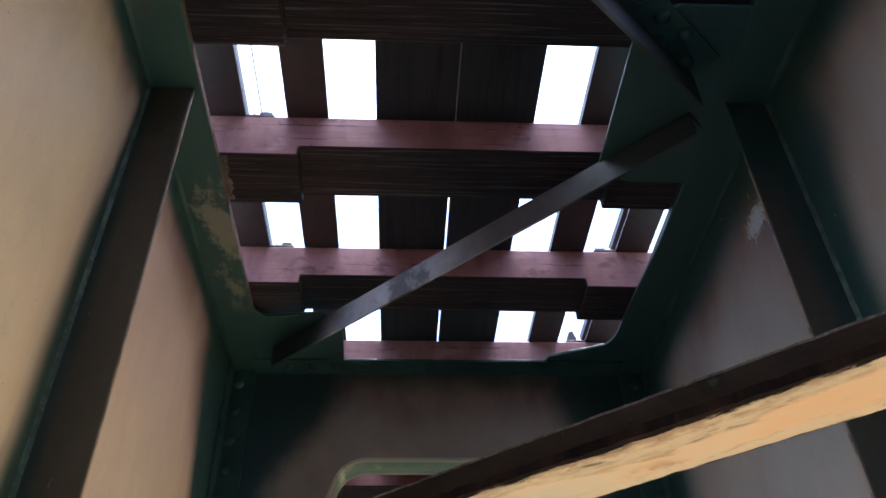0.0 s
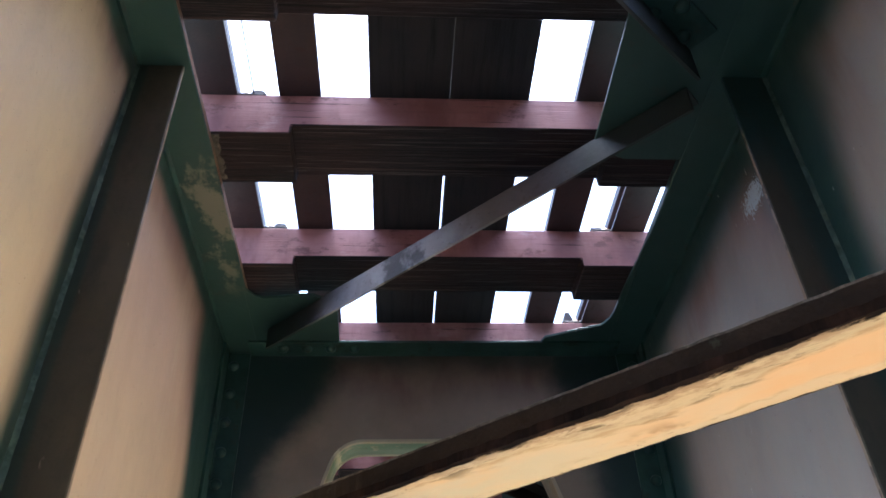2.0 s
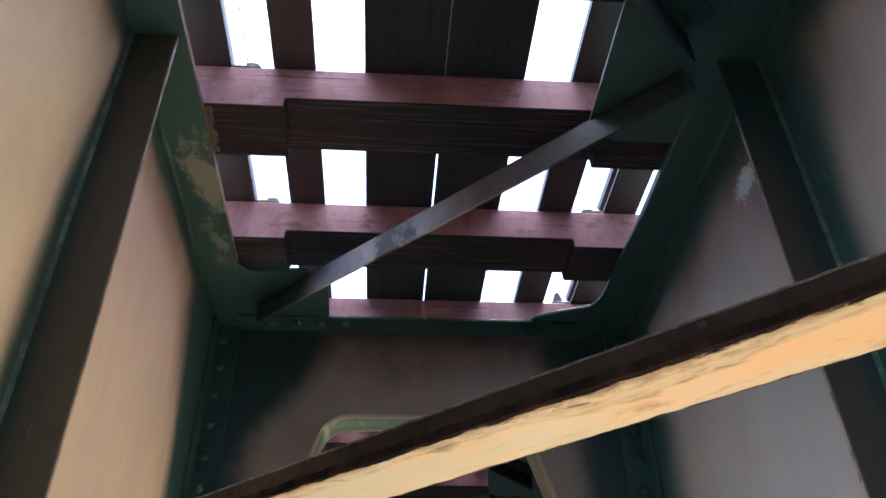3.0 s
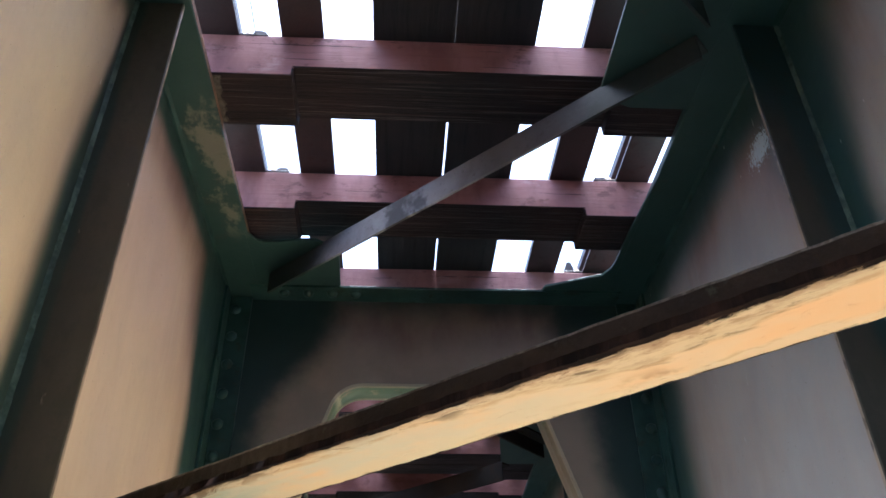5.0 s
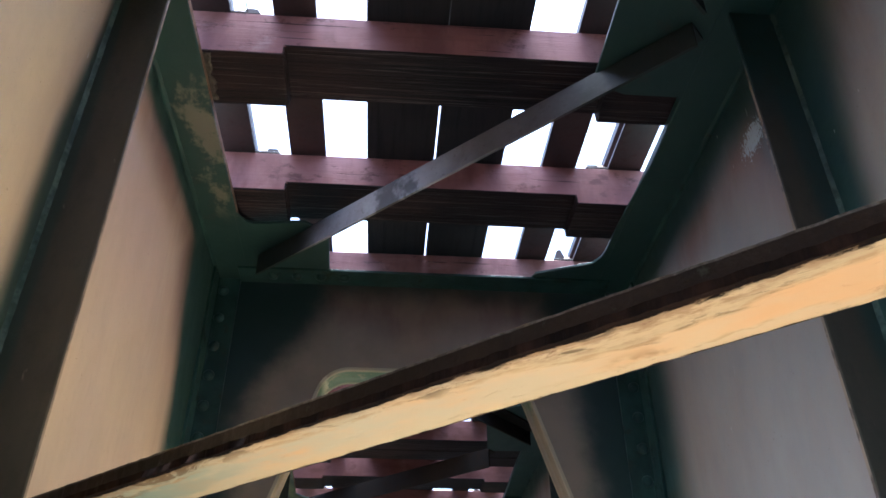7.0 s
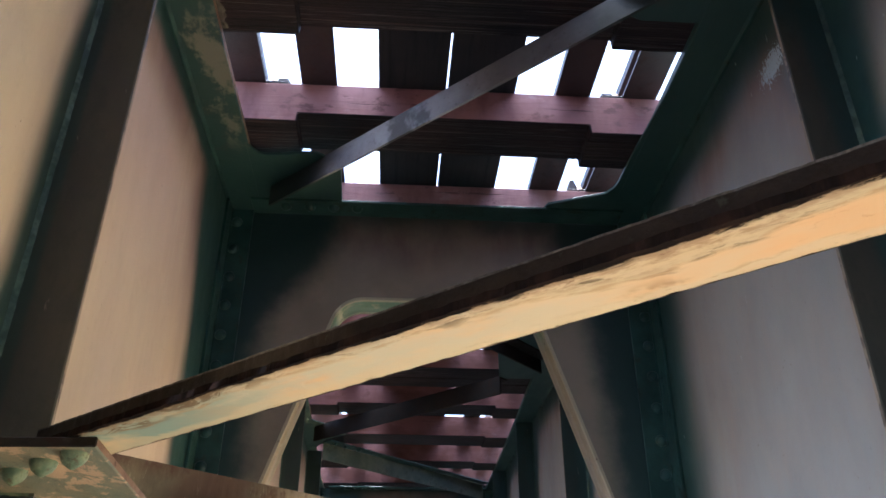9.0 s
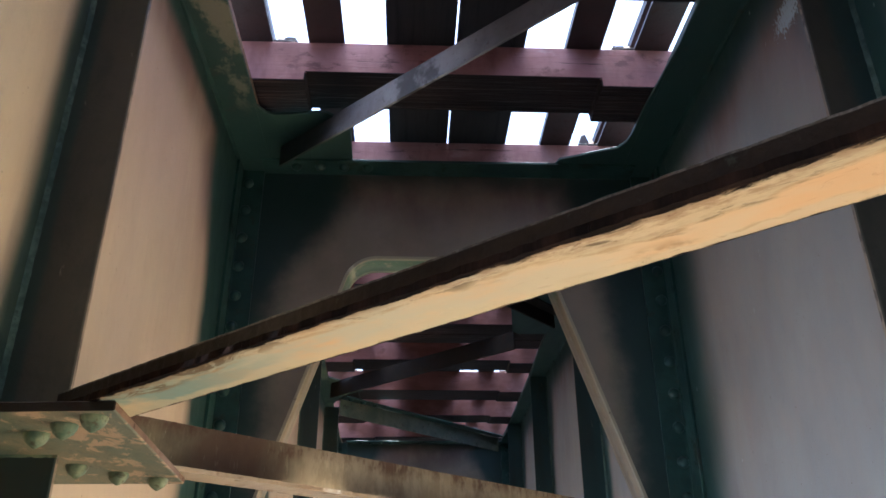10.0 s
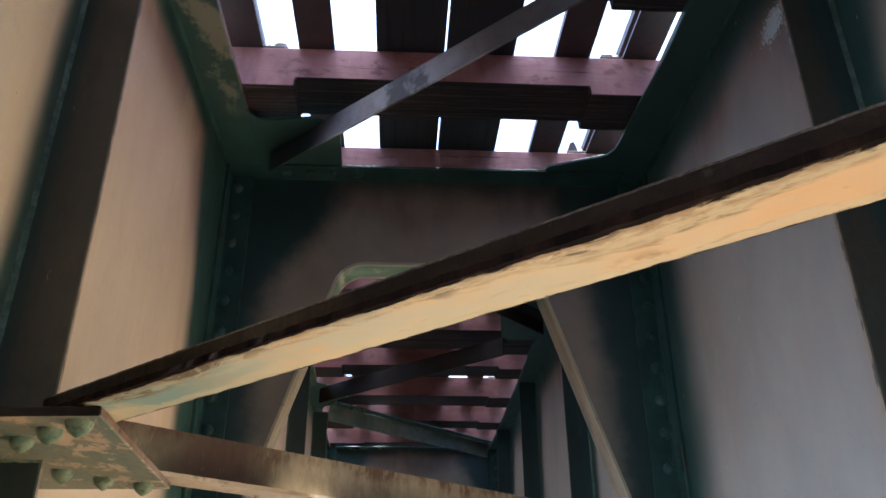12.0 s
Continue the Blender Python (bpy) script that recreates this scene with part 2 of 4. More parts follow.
def brace_paint():
    """Warm cream paint laid on along the bar, pale blue-green near the gusset, rust creeping in from the near toe and stains along the heel."""
    m = Mat("brace_cream_paint", 0.8, spec=0.03)
    x, y, z = m.axes()
    run = m.math("ADD", m.math("MULTIPLY", x, BR1[1]), m.math("MULTIPLY", y, -BR1[0]))
    off = m.math("SUBTRACT", m.math("ADD", m.math("MULTIPLY", x, BR1[0]), m.math("MULTIPLY", y, BR1[1])), BR1[2])
    vec = m.t.nodes.new("ShaderNodeCombineXYZ")
    m.put(vec.inputs[0], run)
    m.put(vec.inputs[1], off)
    m.pos = vec.outputs[0]
    swirl = m.noise(7, 4, 0.55, (0.4, 1, 1), (0.3, 0.5, 0), 0.5)
    body = m.mix(m.step(swirl, 0.36, 0.66), (0.68, 0.490, 0.265), (0.74, 0.425, 0.185))
    pale = m.math("MULTIPLY", m.step(m.noise(17, 4, 0.6, (0.5, 1, 1)), 0.36, 0.60), m.step(x, 0.16, -0.22))
    body = m.mix(m.math("MULTIPLY", pale, 0.75), body, (0.52, 0.50, 0.345))
    blue = m.math("MULTIPLY", m.step(m.noise(13, 4, 0.6, (0.5, 1, 1), (2, 0, 0)), 0.28, 0.48), m.step(x, -0.18, -0.36))
    body = m.mix(m.math("MULTIPLY", blue, 0.9), body, (0.235, 0.335, 0.285))
    wave = m.math("SUBTRACT", m.noise(12, 4, 0.6, (0.45, 0.8, 1), (1, 4, 0), 0.5), 0.5)
    rag = m.noise(70, 5, 0.75, (0.35, 1, 1), (7, 1, 0))
    ragc = m.math("SUBTRACT", rag, 0.5)
    heel_d = m.math("SUBTRACT", 0.070, off)
    # old ochre coat showing along the toe, ended by a wavy tide line
    toe = m.math("ADD", off, m.math("ADD", m.math("MULTIPLY", wave, 0.075), m.math("MULTIPLY", ragc, 0.006)))
    body = m.mix(m.math("MULTIPLY", m.step(toe, 0.026, 0.016), m.math("ADD", 0.25, m.math("MULTIPLY", m.step(x, -0.1, 0.12), 0.5))), body, (0.57, 0.445, 0.245))
    tide = m.math("MULTIPLY", m.step(toe, 0.016, 0.0195), m.step(toe, 0.0265, 0.0205))
    body = m.mix(m.math("MULTIPLY", tide, m.math("MULTIPLY", m.step(rag, 0.38, 0.60), 0.6)), body, (0.42, 0.245, 0.105))
    murk = m.math("MULTIPLY", m.step(toe, 0.021, 0.004), m.step(rag, 0.40, 0.58))
    body = m.mix(m.math("MULTIPLY", murk, 0.65), body, (0.30, 0.165, 0.075))
    lick = m.math("MULTIPLY", m.step(m.noise(42, 5, 0.72, (0.28, 1, 1), (3, 9, 0), 1.2), 0.52, 0.58), m.step(toe, 0.032, 0.010))
    body = m.mix(m.math("MULTIPLY", lick, 0.8), body, (0.15, 0.10, 0.052))
    # a paler coat along the heel with its own line
    rear = m.math("ADD", heel_d, m.math("ADD", m.math("MULTIPLY", wave, -0.070), m.math("MULTIPLY", ragc, 0.004)))
    body = m.mix(m.math("MULTIPLY", m.step(rear, 0.019, 0.011), 0.6), body, (0.62, 0.485, 0.28))
    line = m.math("MULTIPLY", m.step(rear, 0.010, 0.0125), m.step(rear, 0.0180, 0.0135))
    body = m.mix(m.math("MULTIPLY", line, m.math("MULTIPLY", m.math("MULTIPLY", m.step(rag, 0.44, 0.62), m.step(x, -0.05, 0.1)), 0.5)), body, (0.46, 0.27, 0.115))
    blot = m.math("MULTIPLY", m.step(m.noise(9, 5, 0.65, (0.5, 1, 1), (5.2, 0.4, 0), 0.6), 0.54, 0.63), m.step(heel_d, 0.032, 0.014))
    body = m.mix(m.math("MULTIPLY", blot, 0.55), body, (0.28, 0.145, 0.06))
    flake = m.math("MULTIPLY", m.step(m.math("ADD", heel_d, m.math("MULTIPLY", ragc, 0.020)), 0.0022, 0.0004), 0.8)
    body = m.mix(flake, body, (0.14, 0.075, 0.04))
    crack = m.step(m.noise(130, 5, 0.75, (0.28, 1, 1), (4, 2, 0), 0.6), 0.60, 0.67)
    rim = m.math("ADD", m.math("ADD", 0.03, m.math("MULTIPLY", m.step(heel_d, 0.012, 0.003), 0.5)), m.math("MULTIPLY", m.step(off, 0.022, 0.008), 0.6))
    body = m.mix(m.math("MINIMUM", m.math("MULTIPLY", crack, rim), 0.9), body, (0.17, 0.085, 0.04))
    rust = m.step(m.math("ADD", off, m.math("ADD", m.math("MULTIPLY", ragc, 0.024), m.math("MULTIPLY", wave, 0.012))), 0.0072, 0.0045)
    body = m.mix(rust, body, m.mix(m.step(rag, 0.4, 0.65), (0.007, 0.0045, 0.0035), (0.024, 0.012, 0.008)))
    relief = m.math("ADD", m.math("MULTIPLY", toe, 3.0), m.math("MULTIPLY", rust, -0.5))
    return m.done(body, m.math("ADD", relief, m.math("MULTIPLY", crack, -0.25)), 0.004)


def brace_two_paint():
    """Old olive paint, rubbed through to red-brown rust in broad patches, with short scratches across the leg."""
    m = Mat("brace_olive_paint", 0.55, spec=0.3)
    patch = m.noise(6.5, 4, 0.6, (1, 1, 0.5), (0.4, 2.2, 0.3), 0.4)
    mid = m.noise(34, 5, 0.7, (1, 1, 0.5))
    base = m.mix(m.step(mid, 0.35, 0.65), (0.150, 0.118, 0.068), (0.100, 0.082, 0.050))
    x, y, z = m.axes()
    spot = m.math("ADD", m.math("ABSOLUTE", m.math("ADD", x, 0.40)), m.math("MULTIPLY", m.math("SUBTRACT", patch, 0.5), 0.22))
    spot = m.math("ADD", spot, m.math("MULTIPLY", m.math("SUBTRACT", mid, 0.5), 0.10))
    worn = m.math("MAXIMUM", m.step(spot, 0.085, 0.020), m.math("MULTIPLY", m.step(patch, 0.56, 0.68), 0.6))
    base = m.mix(m.math("MULTIPLY", m.step(x, -0.38, -0.26), 0.85), base, m.mix(m.step(mid, 0.4, 0.6), (0.41, 0.34, 0.22), (0.32, 0.26, 0.16)))
    top = m.step(m.math("ADD", z, m.math("MULTIPLY", m.math("SUBTRACT", patch, 0.5), 0.07)), 1.992, 2.022)
    worn = m.math("MAXIMUM", m.math("MULTIPLY", worn, 0.65), m.math("MULTIPLY", top, m.math("ADD", 0.35, m.math("MULTIPLY", m.step(mid, 0.42, 0.60), 0.5))))
    base = m.mix(m.math("MULTIPLY", worn, 0.95), base, m.mix(mid, (0.042, 0.015, 0.009), (0.100, 0.036, 0.019)))
    scratch = m.step(m.noise(150, 4, 0.7, (1, 1, 0.18), (3, 1, 2)), 0.60, 0.68)
    base = m.mix(m.math("MULTIPLY", scratch, m.math("SUBTRACT", 0.45, m.math("MULTIPLY", worn, 0.35))), base, (0.30, 0.27, 0.16))
    return m.done(base, m.math("ADD", mid, m.math("MULTIPLY", scratch, 0.3)), 0.002, m.math("ADD", 0.42, m.math("MULTIPLY", mid, 0.3)))


def gusset_paint():
    """Weathered grey-green underside, teal smears and bare peach patches dragged along the plate."""
    m = Mat("gusset_paint", 0.5, spec=0.35)
    x, y, z = m.axes()
    drag = (1.5, 0.8, 1)
    slow = m.noise(9, 4, 0.6, drag)
    mid = m.noise(36, 6, 0.72, drag, (0.6, 0.2, 0), 0.5)
    base = m.mix(m.step(slow, 0.35, 0.65), (0.125, 0.148, 0.100), (0.225, 0.195, 0.122))
    base = m.mix(m.math("MULTIPLY", m.step(mid, 0.52, 0.68), 0.6), base, (0.055, 0.085, 0.064))
    field = m.math("ADD", m.noise(22, 6, 0.74, drag, (3.3, 1.2, 0), 0.4), m.math("MULTIPLY", m.step(x, -0.60, -0.53), 0.07))
    bare = m.step(field, 0.575, 0.635)
    base = m.mix(m.math("MULTIPLY", bare, 0.85), base, (0.50, 0.335, 0.205))
    pit = m.step(m.noise(170, 4, 0.7), 0.63, 0.70)
    base = m.mix(m.math("MULTIPLY", pit, 0.7), base, (0.050, 0.040, 0.028))
    return m.done(base, m.math("ADD", mid, m.math("MULTIPLY", pit, -0.5)), 0.0025, m.math("ADD", 0.38, m.math("MULTIPLY", slow, 0.3)))


def wood(name, c1, c2, dark, along=(0.05, 1, 1), scale=60, rough=0.8, depth=0.003):
    m = Mat(name, rough, spec=0.3)
    grain = m.noise(scale, 6, 0.7, along)
    fine = m.noise(scale * 3, 3, 0.6, along, (0.2, 0.7, 0.1))
    blot = m.noise(4.5, 4, 0.6)
    base = m.mix(m.step(blot, 0.35, 0.68), c1, c2)
    base = m.mix(m.step(grain, 0.46, 0.70), base, dark)
    base = m.mix(m.math("MULTIPLY", m.step(fine, 0.62, 0.72), 0.5), base, c2)
    return m.done(base, grain, depth)


# lower lateral angle: the line of its near toe, as a x + b y = c
BR1 = (0.6665, 0.7455, 0.382)

M_WEB = web_paint()
M_FLANGE = flange_paint()
M_DIA = diaphragm_paint()


def stiffener_paint():
    m = Mat("stiffener_paint", 0.5)
    x, y, z = m.axes()
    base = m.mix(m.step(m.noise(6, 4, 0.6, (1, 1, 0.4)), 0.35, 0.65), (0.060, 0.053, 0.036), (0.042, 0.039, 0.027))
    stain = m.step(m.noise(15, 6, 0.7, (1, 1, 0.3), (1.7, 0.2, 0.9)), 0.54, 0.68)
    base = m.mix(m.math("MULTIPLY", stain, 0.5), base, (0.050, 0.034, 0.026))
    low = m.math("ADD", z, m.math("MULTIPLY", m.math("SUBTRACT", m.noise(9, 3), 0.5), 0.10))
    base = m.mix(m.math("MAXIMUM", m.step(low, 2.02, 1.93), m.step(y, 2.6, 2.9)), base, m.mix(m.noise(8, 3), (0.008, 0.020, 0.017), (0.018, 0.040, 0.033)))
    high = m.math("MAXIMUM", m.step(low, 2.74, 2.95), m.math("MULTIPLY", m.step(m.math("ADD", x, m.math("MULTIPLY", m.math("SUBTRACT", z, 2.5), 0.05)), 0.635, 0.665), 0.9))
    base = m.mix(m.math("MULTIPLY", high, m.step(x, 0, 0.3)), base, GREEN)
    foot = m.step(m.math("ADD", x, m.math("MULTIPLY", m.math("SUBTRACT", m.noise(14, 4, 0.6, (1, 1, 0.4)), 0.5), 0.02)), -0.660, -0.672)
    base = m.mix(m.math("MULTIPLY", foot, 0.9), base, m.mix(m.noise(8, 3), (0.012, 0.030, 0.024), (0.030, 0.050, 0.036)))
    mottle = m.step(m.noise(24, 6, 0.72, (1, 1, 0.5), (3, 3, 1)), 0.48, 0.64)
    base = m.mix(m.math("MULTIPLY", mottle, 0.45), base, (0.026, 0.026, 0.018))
    scuff = m.step(m.noise(90, 3, 0.5, (1, 1, 0.25)), 0.70, 0.74)
    base = m.mix(m.math("MULTIPLY", scuff, 0.5), base, (0.20, 0.18, 0.14))
    return m.done(base, m.noise(70, 4), 0.001)


M_STIFF = stiffener_paint()


def rim_paint():
    """Green paint over the head of the opening, bare tan undercoat on its sloping sides."""
    m = Mat("rim_paint", 0.45)
    x, y, z = m.axes()
    lift = m.math("ADD", z, m.math("MULTIPLY", m.math("SUBTRACT", m.noise(14, 4, 0.6), 0.5), 0.12))
    base = m.mix(m.step(lift, 2.62, 2.74), (0.29, 0.235, 0.165), (0.13, 0.21, 0.145))
    worn = m.step(m.noise(26, 5, 0.7), 0.56, 0.64)
    lip = m.math("MAXIMUM", m.step(m.math("ABSOLUTE", m.math("SUBTRACT", y, FRAMES[1] - 0.006)), 0.014, 0.007), m.step(m.math("ABSOLUTE", m.math("SUBTRACT", y, FRAMES[1] + 0.096)), 0.016, 0.008))
    base = m.mix(m.math("MULTIPLY", lip, 0.75), base, (0.42, 0.37, 0.26))
    rub = m.math("ADD", m.math("ABSOLUTE", m.math("ADD", x, 0.318)), m.math("MULTIPLY", m.math("SUBTRACT", m.noise(60, 4, 0.7), 0.5), 0.05))
    base = m.mix(m.math("MULTIPLY", m.step(rub, 0.024, 0.010), m.step(z, 2.72, 2.75)), base, (0.58, 0.56, 0.40))
    base = m.mix(m.math("MULTIPLY", worn, 0.6), base, (0.36, 0.33, 0.24))
    base = m.mix(m.math("MULTIPLY", m.step(m.noise(60, 4, 0.7), 0.60, 0.68), 0.6), base, (0.10, 0.06, 0.04))
    return m.done(base, m.noise(70, 4), 0.001)


M_RIM = rim_paint()
M_GREEN = simple_paint("green_paint", GREEN, GREEN2, (0.05, 0.042, 0.03), 9, 0.5, 0.5, spec=0.3)
M_WELD = simple_paint("weld_green_paint", (0.030, 0.055, 0.044), (0.080, 0.120, 0.095), (0.03, 0.035, 0.026), 40, 0.5, 0.5, spec=0.3)
M_BRACE = brace_paint()
M_BRACE2 = brace_two_paint()
M_BRACE2_FLAT = simple_paint("brace_two_flat_paint", (0.52, 0.40, 0.26), (0.44, 0.32, 0.20), (0.20, 0.11, 0.06), 18, 0.6, 0.55)


def edge_paint():
    """Tan rubbed edge of the stiffeners, still green at the head on the right girder."""
    m = Mat("worn_edge_paint", 0.45)
    x, y, z = m.axes()
    grit = m.noise(180, 4, 0.7)
    base = m.mix(m.step(m.noise(16, 4, 0.6), 0.35, 0.65), (0.30, 0.22, 0.15), (0.22, 0.17, 0.12))
    base = m.mix(m.math("MULTIPLY", m.step(m.noise(40, 6, 0.7, (1, 1, 0.6), (1.7, 0.2, 0.9)), 0.50, 0.60), 0.85), base, (0.055, 0.035, 0.024))
    head = m.math("MULTIPLY", m.step(z, 2.88, 2.95), m.step(x, 0.0, 0.2))
    return m.done(m.mix(head, base, GREEN), grit, 0.001)


M_EDGE = edge_paint()


def top_brace_paint():
    """Glossy grey with a sky sheen put into its pale part and a dark worn patch; green-black paint over both ends."""
    m = Mat("top_brace_paint", 0.34)
    x, y, z = m.axes()
    slow = m.noise(6, 4, 0.6)
    grit = m.noise(70, 4, 0.6)
    # pale blue-grey stands for reflected sky; the colour turns dark brown past x 0
    base = m.mix(m.step(slow, 0.35, 0.65), (0.40, 0.40, 0.42), (0.26, 0.25, 0.255))
    base = m.mix(m.math("MULTIPLY", m.step(x, -0.02, 0.12), 0.7), base, (0.050, 0.042, 0.041))
    spot = m.math("ADD", m.math("ABSOLUTE", m.math("ADD", x, 0.13)), m.math("MULTIPLY", m.math("SUBTRACT", m.noise(11, 5, 0.7, (1, 1, 1), (2, 1, 0)), 0.5), 0.30))
    base = m.mix(m.math("MULTIPLY", m.step(spot, 0.075, 0.02), 0.75), base, (0.030, 0.024, 0.022))
    wob = m.math("MULTIPLY", m.math("SUBTRACT", m.noise(8, 5, 0.6, (1, 1, 1), (0, 3, 0)), 0.5), 0.14)
    ends = m.math("MAXIMUM", m.step(m.math("ADD", x, wob), -0.27, -0.42), m.step(m.math("ADD", x, wob), 0.24, 0.36))
    base = m.mix(ends, base, m.mix(slow, (0.014, 0.026, 0.024), (0.030, 0.032, 0.028)))
    base = m.mix(m.math("MULTIPLY", m.step(grit, 0.58, 0.70), 0.35), base, (0.06, 0.04, 0.034))
    return m.done(base, grit, 0.0012, m.math("ADD", 0.42, m.math("MULTIPLY", slow, 0.25)))


def upright_paint():
    """Brown leg, darkened in colour for its shade: grey-brown above, nearly black rust below, split by a fine line."""
    m = Mat("brace_shaded_upright", 0.7, spec=0.1)
    x, y, z = m.axes()
    grit = m.noise(140, 4, 0.7)
    lift = m.math("ADD", z, m.math("MULTIPLY", m.math("SUBTRACT", m.noise(30, 4, 0.6, (0.5, 0.5, 1)), 0.5), 0.008))
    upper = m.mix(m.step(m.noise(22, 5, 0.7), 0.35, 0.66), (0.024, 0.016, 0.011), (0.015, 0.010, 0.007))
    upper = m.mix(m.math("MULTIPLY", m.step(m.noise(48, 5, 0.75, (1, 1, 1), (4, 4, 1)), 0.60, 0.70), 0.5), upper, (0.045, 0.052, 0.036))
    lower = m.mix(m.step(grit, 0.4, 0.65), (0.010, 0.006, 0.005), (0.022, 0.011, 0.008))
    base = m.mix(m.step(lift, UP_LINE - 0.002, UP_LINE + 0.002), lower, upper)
    # pale line on the top edge: a highlight from above, put into the colour
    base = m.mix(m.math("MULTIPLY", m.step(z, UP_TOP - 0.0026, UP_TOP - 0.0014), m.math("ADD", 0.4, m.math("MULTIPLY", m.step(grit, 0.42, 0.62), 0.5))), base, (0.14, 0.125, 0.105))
    return m.done(base, grit, 0.0012)


UP_TOP = 1.9975
UP_LINE = UP_TOP - 0.026
M_UPRIGHT = upright_paint()
M_TOPBR = top_brace_paint()
M_DARK = simple_paint("brace_dark_brown", (0.013, 0.009, 0.006), (0.020, 0.014, 0.010), (0.032, 0.015, 0.010), 12, 0.5, 0.75, spec=0.2)
M_FARBR = simple_paint("far_brace_paint", (0.032, 0.024, 0.018), (0.022, 0.019, 0.016), (0.045, 0.027, 0.019), 8, 0.6, 0.75, spec=0.15)
M_FADED = simple_paint("faded_green_paint", (0.075, 0.100, 0.072), (0.135, 0.145, 0.105), (0.045, 0.040, 0.030), 9, 0.7, 0.6, spec=0.25)
M_GUSSET = gusset_paint()
M_RIVET = simple_paint("rivet_paint", (0.105, 0.160, 0.100), (0.24, 0.275, 0.160), (0.085, 0.062, 0.035), 34, 0.7, 0.5, 0.52, 0.62, spec=0.2)
M_RUST = simple_paint("rusty_edge", (0.13, 0.065, 0.036), (0.19, 0.11, 0.065), (0.05, 0.025, 0.016), 25, 0.6, 0.8)
M_RAIL = simple_paint("rail_steel", (0.030, 0.014, 0.014), (0.020, 0.011, 0.012), (0.060, 0.034, 0.028), 14, 0.5, 0.6)


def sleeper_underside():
    """Nearly black timber, with long raised fibres in a paler tone."""
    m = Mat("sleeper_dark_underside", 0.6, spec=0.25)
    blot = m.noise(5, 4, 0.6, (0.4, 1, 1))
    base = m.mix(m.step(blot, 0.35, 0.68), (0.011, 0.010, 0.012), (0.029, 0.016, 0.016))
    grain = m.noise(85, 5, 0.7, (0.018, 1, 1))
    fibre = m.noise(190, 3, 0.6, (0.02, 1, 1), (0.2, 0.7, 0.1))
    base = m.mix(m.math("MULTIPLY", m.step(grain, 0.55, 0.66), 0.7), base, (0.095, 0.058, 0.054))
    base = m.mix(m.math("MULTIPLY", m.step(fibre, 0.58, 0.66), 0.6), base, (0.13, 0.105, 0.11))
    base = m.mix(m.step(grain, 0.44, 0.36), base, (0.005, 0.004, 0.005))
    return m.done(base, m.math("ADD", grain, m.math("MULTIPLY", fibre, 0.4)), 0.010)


def sleeper_side():
    """Dull red timber side with stains, fine checks and worn lighter patches."""
    m = Mat("sleeper_red_side", 0.7, spec=0.3)
    blot = m.noise(6, 5, 0.65, (0.5, 1, 1))
    base = m.mix(m.step(blot, 0.32, 0.68), (0.42, 0.215, 0.205), (0.32, 0.145, 0.135))
    grain = m.noise(60, 5, 0.7, (0.05, 1, 1))
    base = m.mix(m.math("MULTIPLY", m.step(grain, 0.54, 0.72), 0.5), base, (0.22, 0.095, 0.09))
    stain = m.step(m.noise(17, 6, 0.75, (0.6, 1, 1), (2.1, 0.3, 0.4)), 0.56, 0.66)
    base = m.mix(m.math("MULTIPLY", stain, 0.75), base, (0.13, 0.060, 0.055))
    dark_tone = m.step(m.noise(8, 5, 0.65, (1, 1, 0.35), (3, 3, 7)), 0.47, 0.66)
    base = m.mix(m.math("MULTIPLY", dark_tone, 0.55), base, (0.19, 0.085, 0.082))
    check = m.step(m.noise(130, 3, 0.6, (0.03, 1, 1), (5, 0, 0)), 0.66, 0.70)
    base = m.mix(m.math("MULTIPLY", check, 0.8), base, (0.05, 0.025, 0.025))
    pale = m.step(m.noise(11, 5, 0.7, (0.5, 1, 1), (0, 4, 1)), 0.60, 0.72)
    base = m.mix(m.math("MULTIPLY", pale, 0.35), base, (0.58, 0.40, 0.39))
    x, y, z = m.axes()
    # sleepers darken beyond y 2.9: the next bay's dimness put into the colour
    far_bay_shade = m.math("MULTIPLY", m.step(y, 2.9, 3.5), m.math("ADD", 0.62, m.math("MULTIPLY", m.step(m.noise(7, 4, 0.6, (0.5, 1, 1), (6, 1, 0)), 0.40, 0.60), 0.33)))
    base = m.mix(far_bay_shade, base, (0.12, 0.042, 0.030))
    return m.done(base, m.math("ADD", grain, m.math("MULTIPLY", check, -0.6)), 0.003)


M_UNDER = sleeper_underside()
M_SIDE = sleeper_side()
M_BOARD = wood("walkway_dark_wood", (0.017, 0.018, 0.022), (0.027, 0.024, 0.026), (0.008, 0.009, 0.011), (1, 0.05, 1), 45, 0.8)
M_CONC = simple_paint("concrete", (0.24, 0.225, 0.20), (0.19, 0.18, 0.16), (0.11, 0.10, 0.09), 3, 0.5, 0.85)


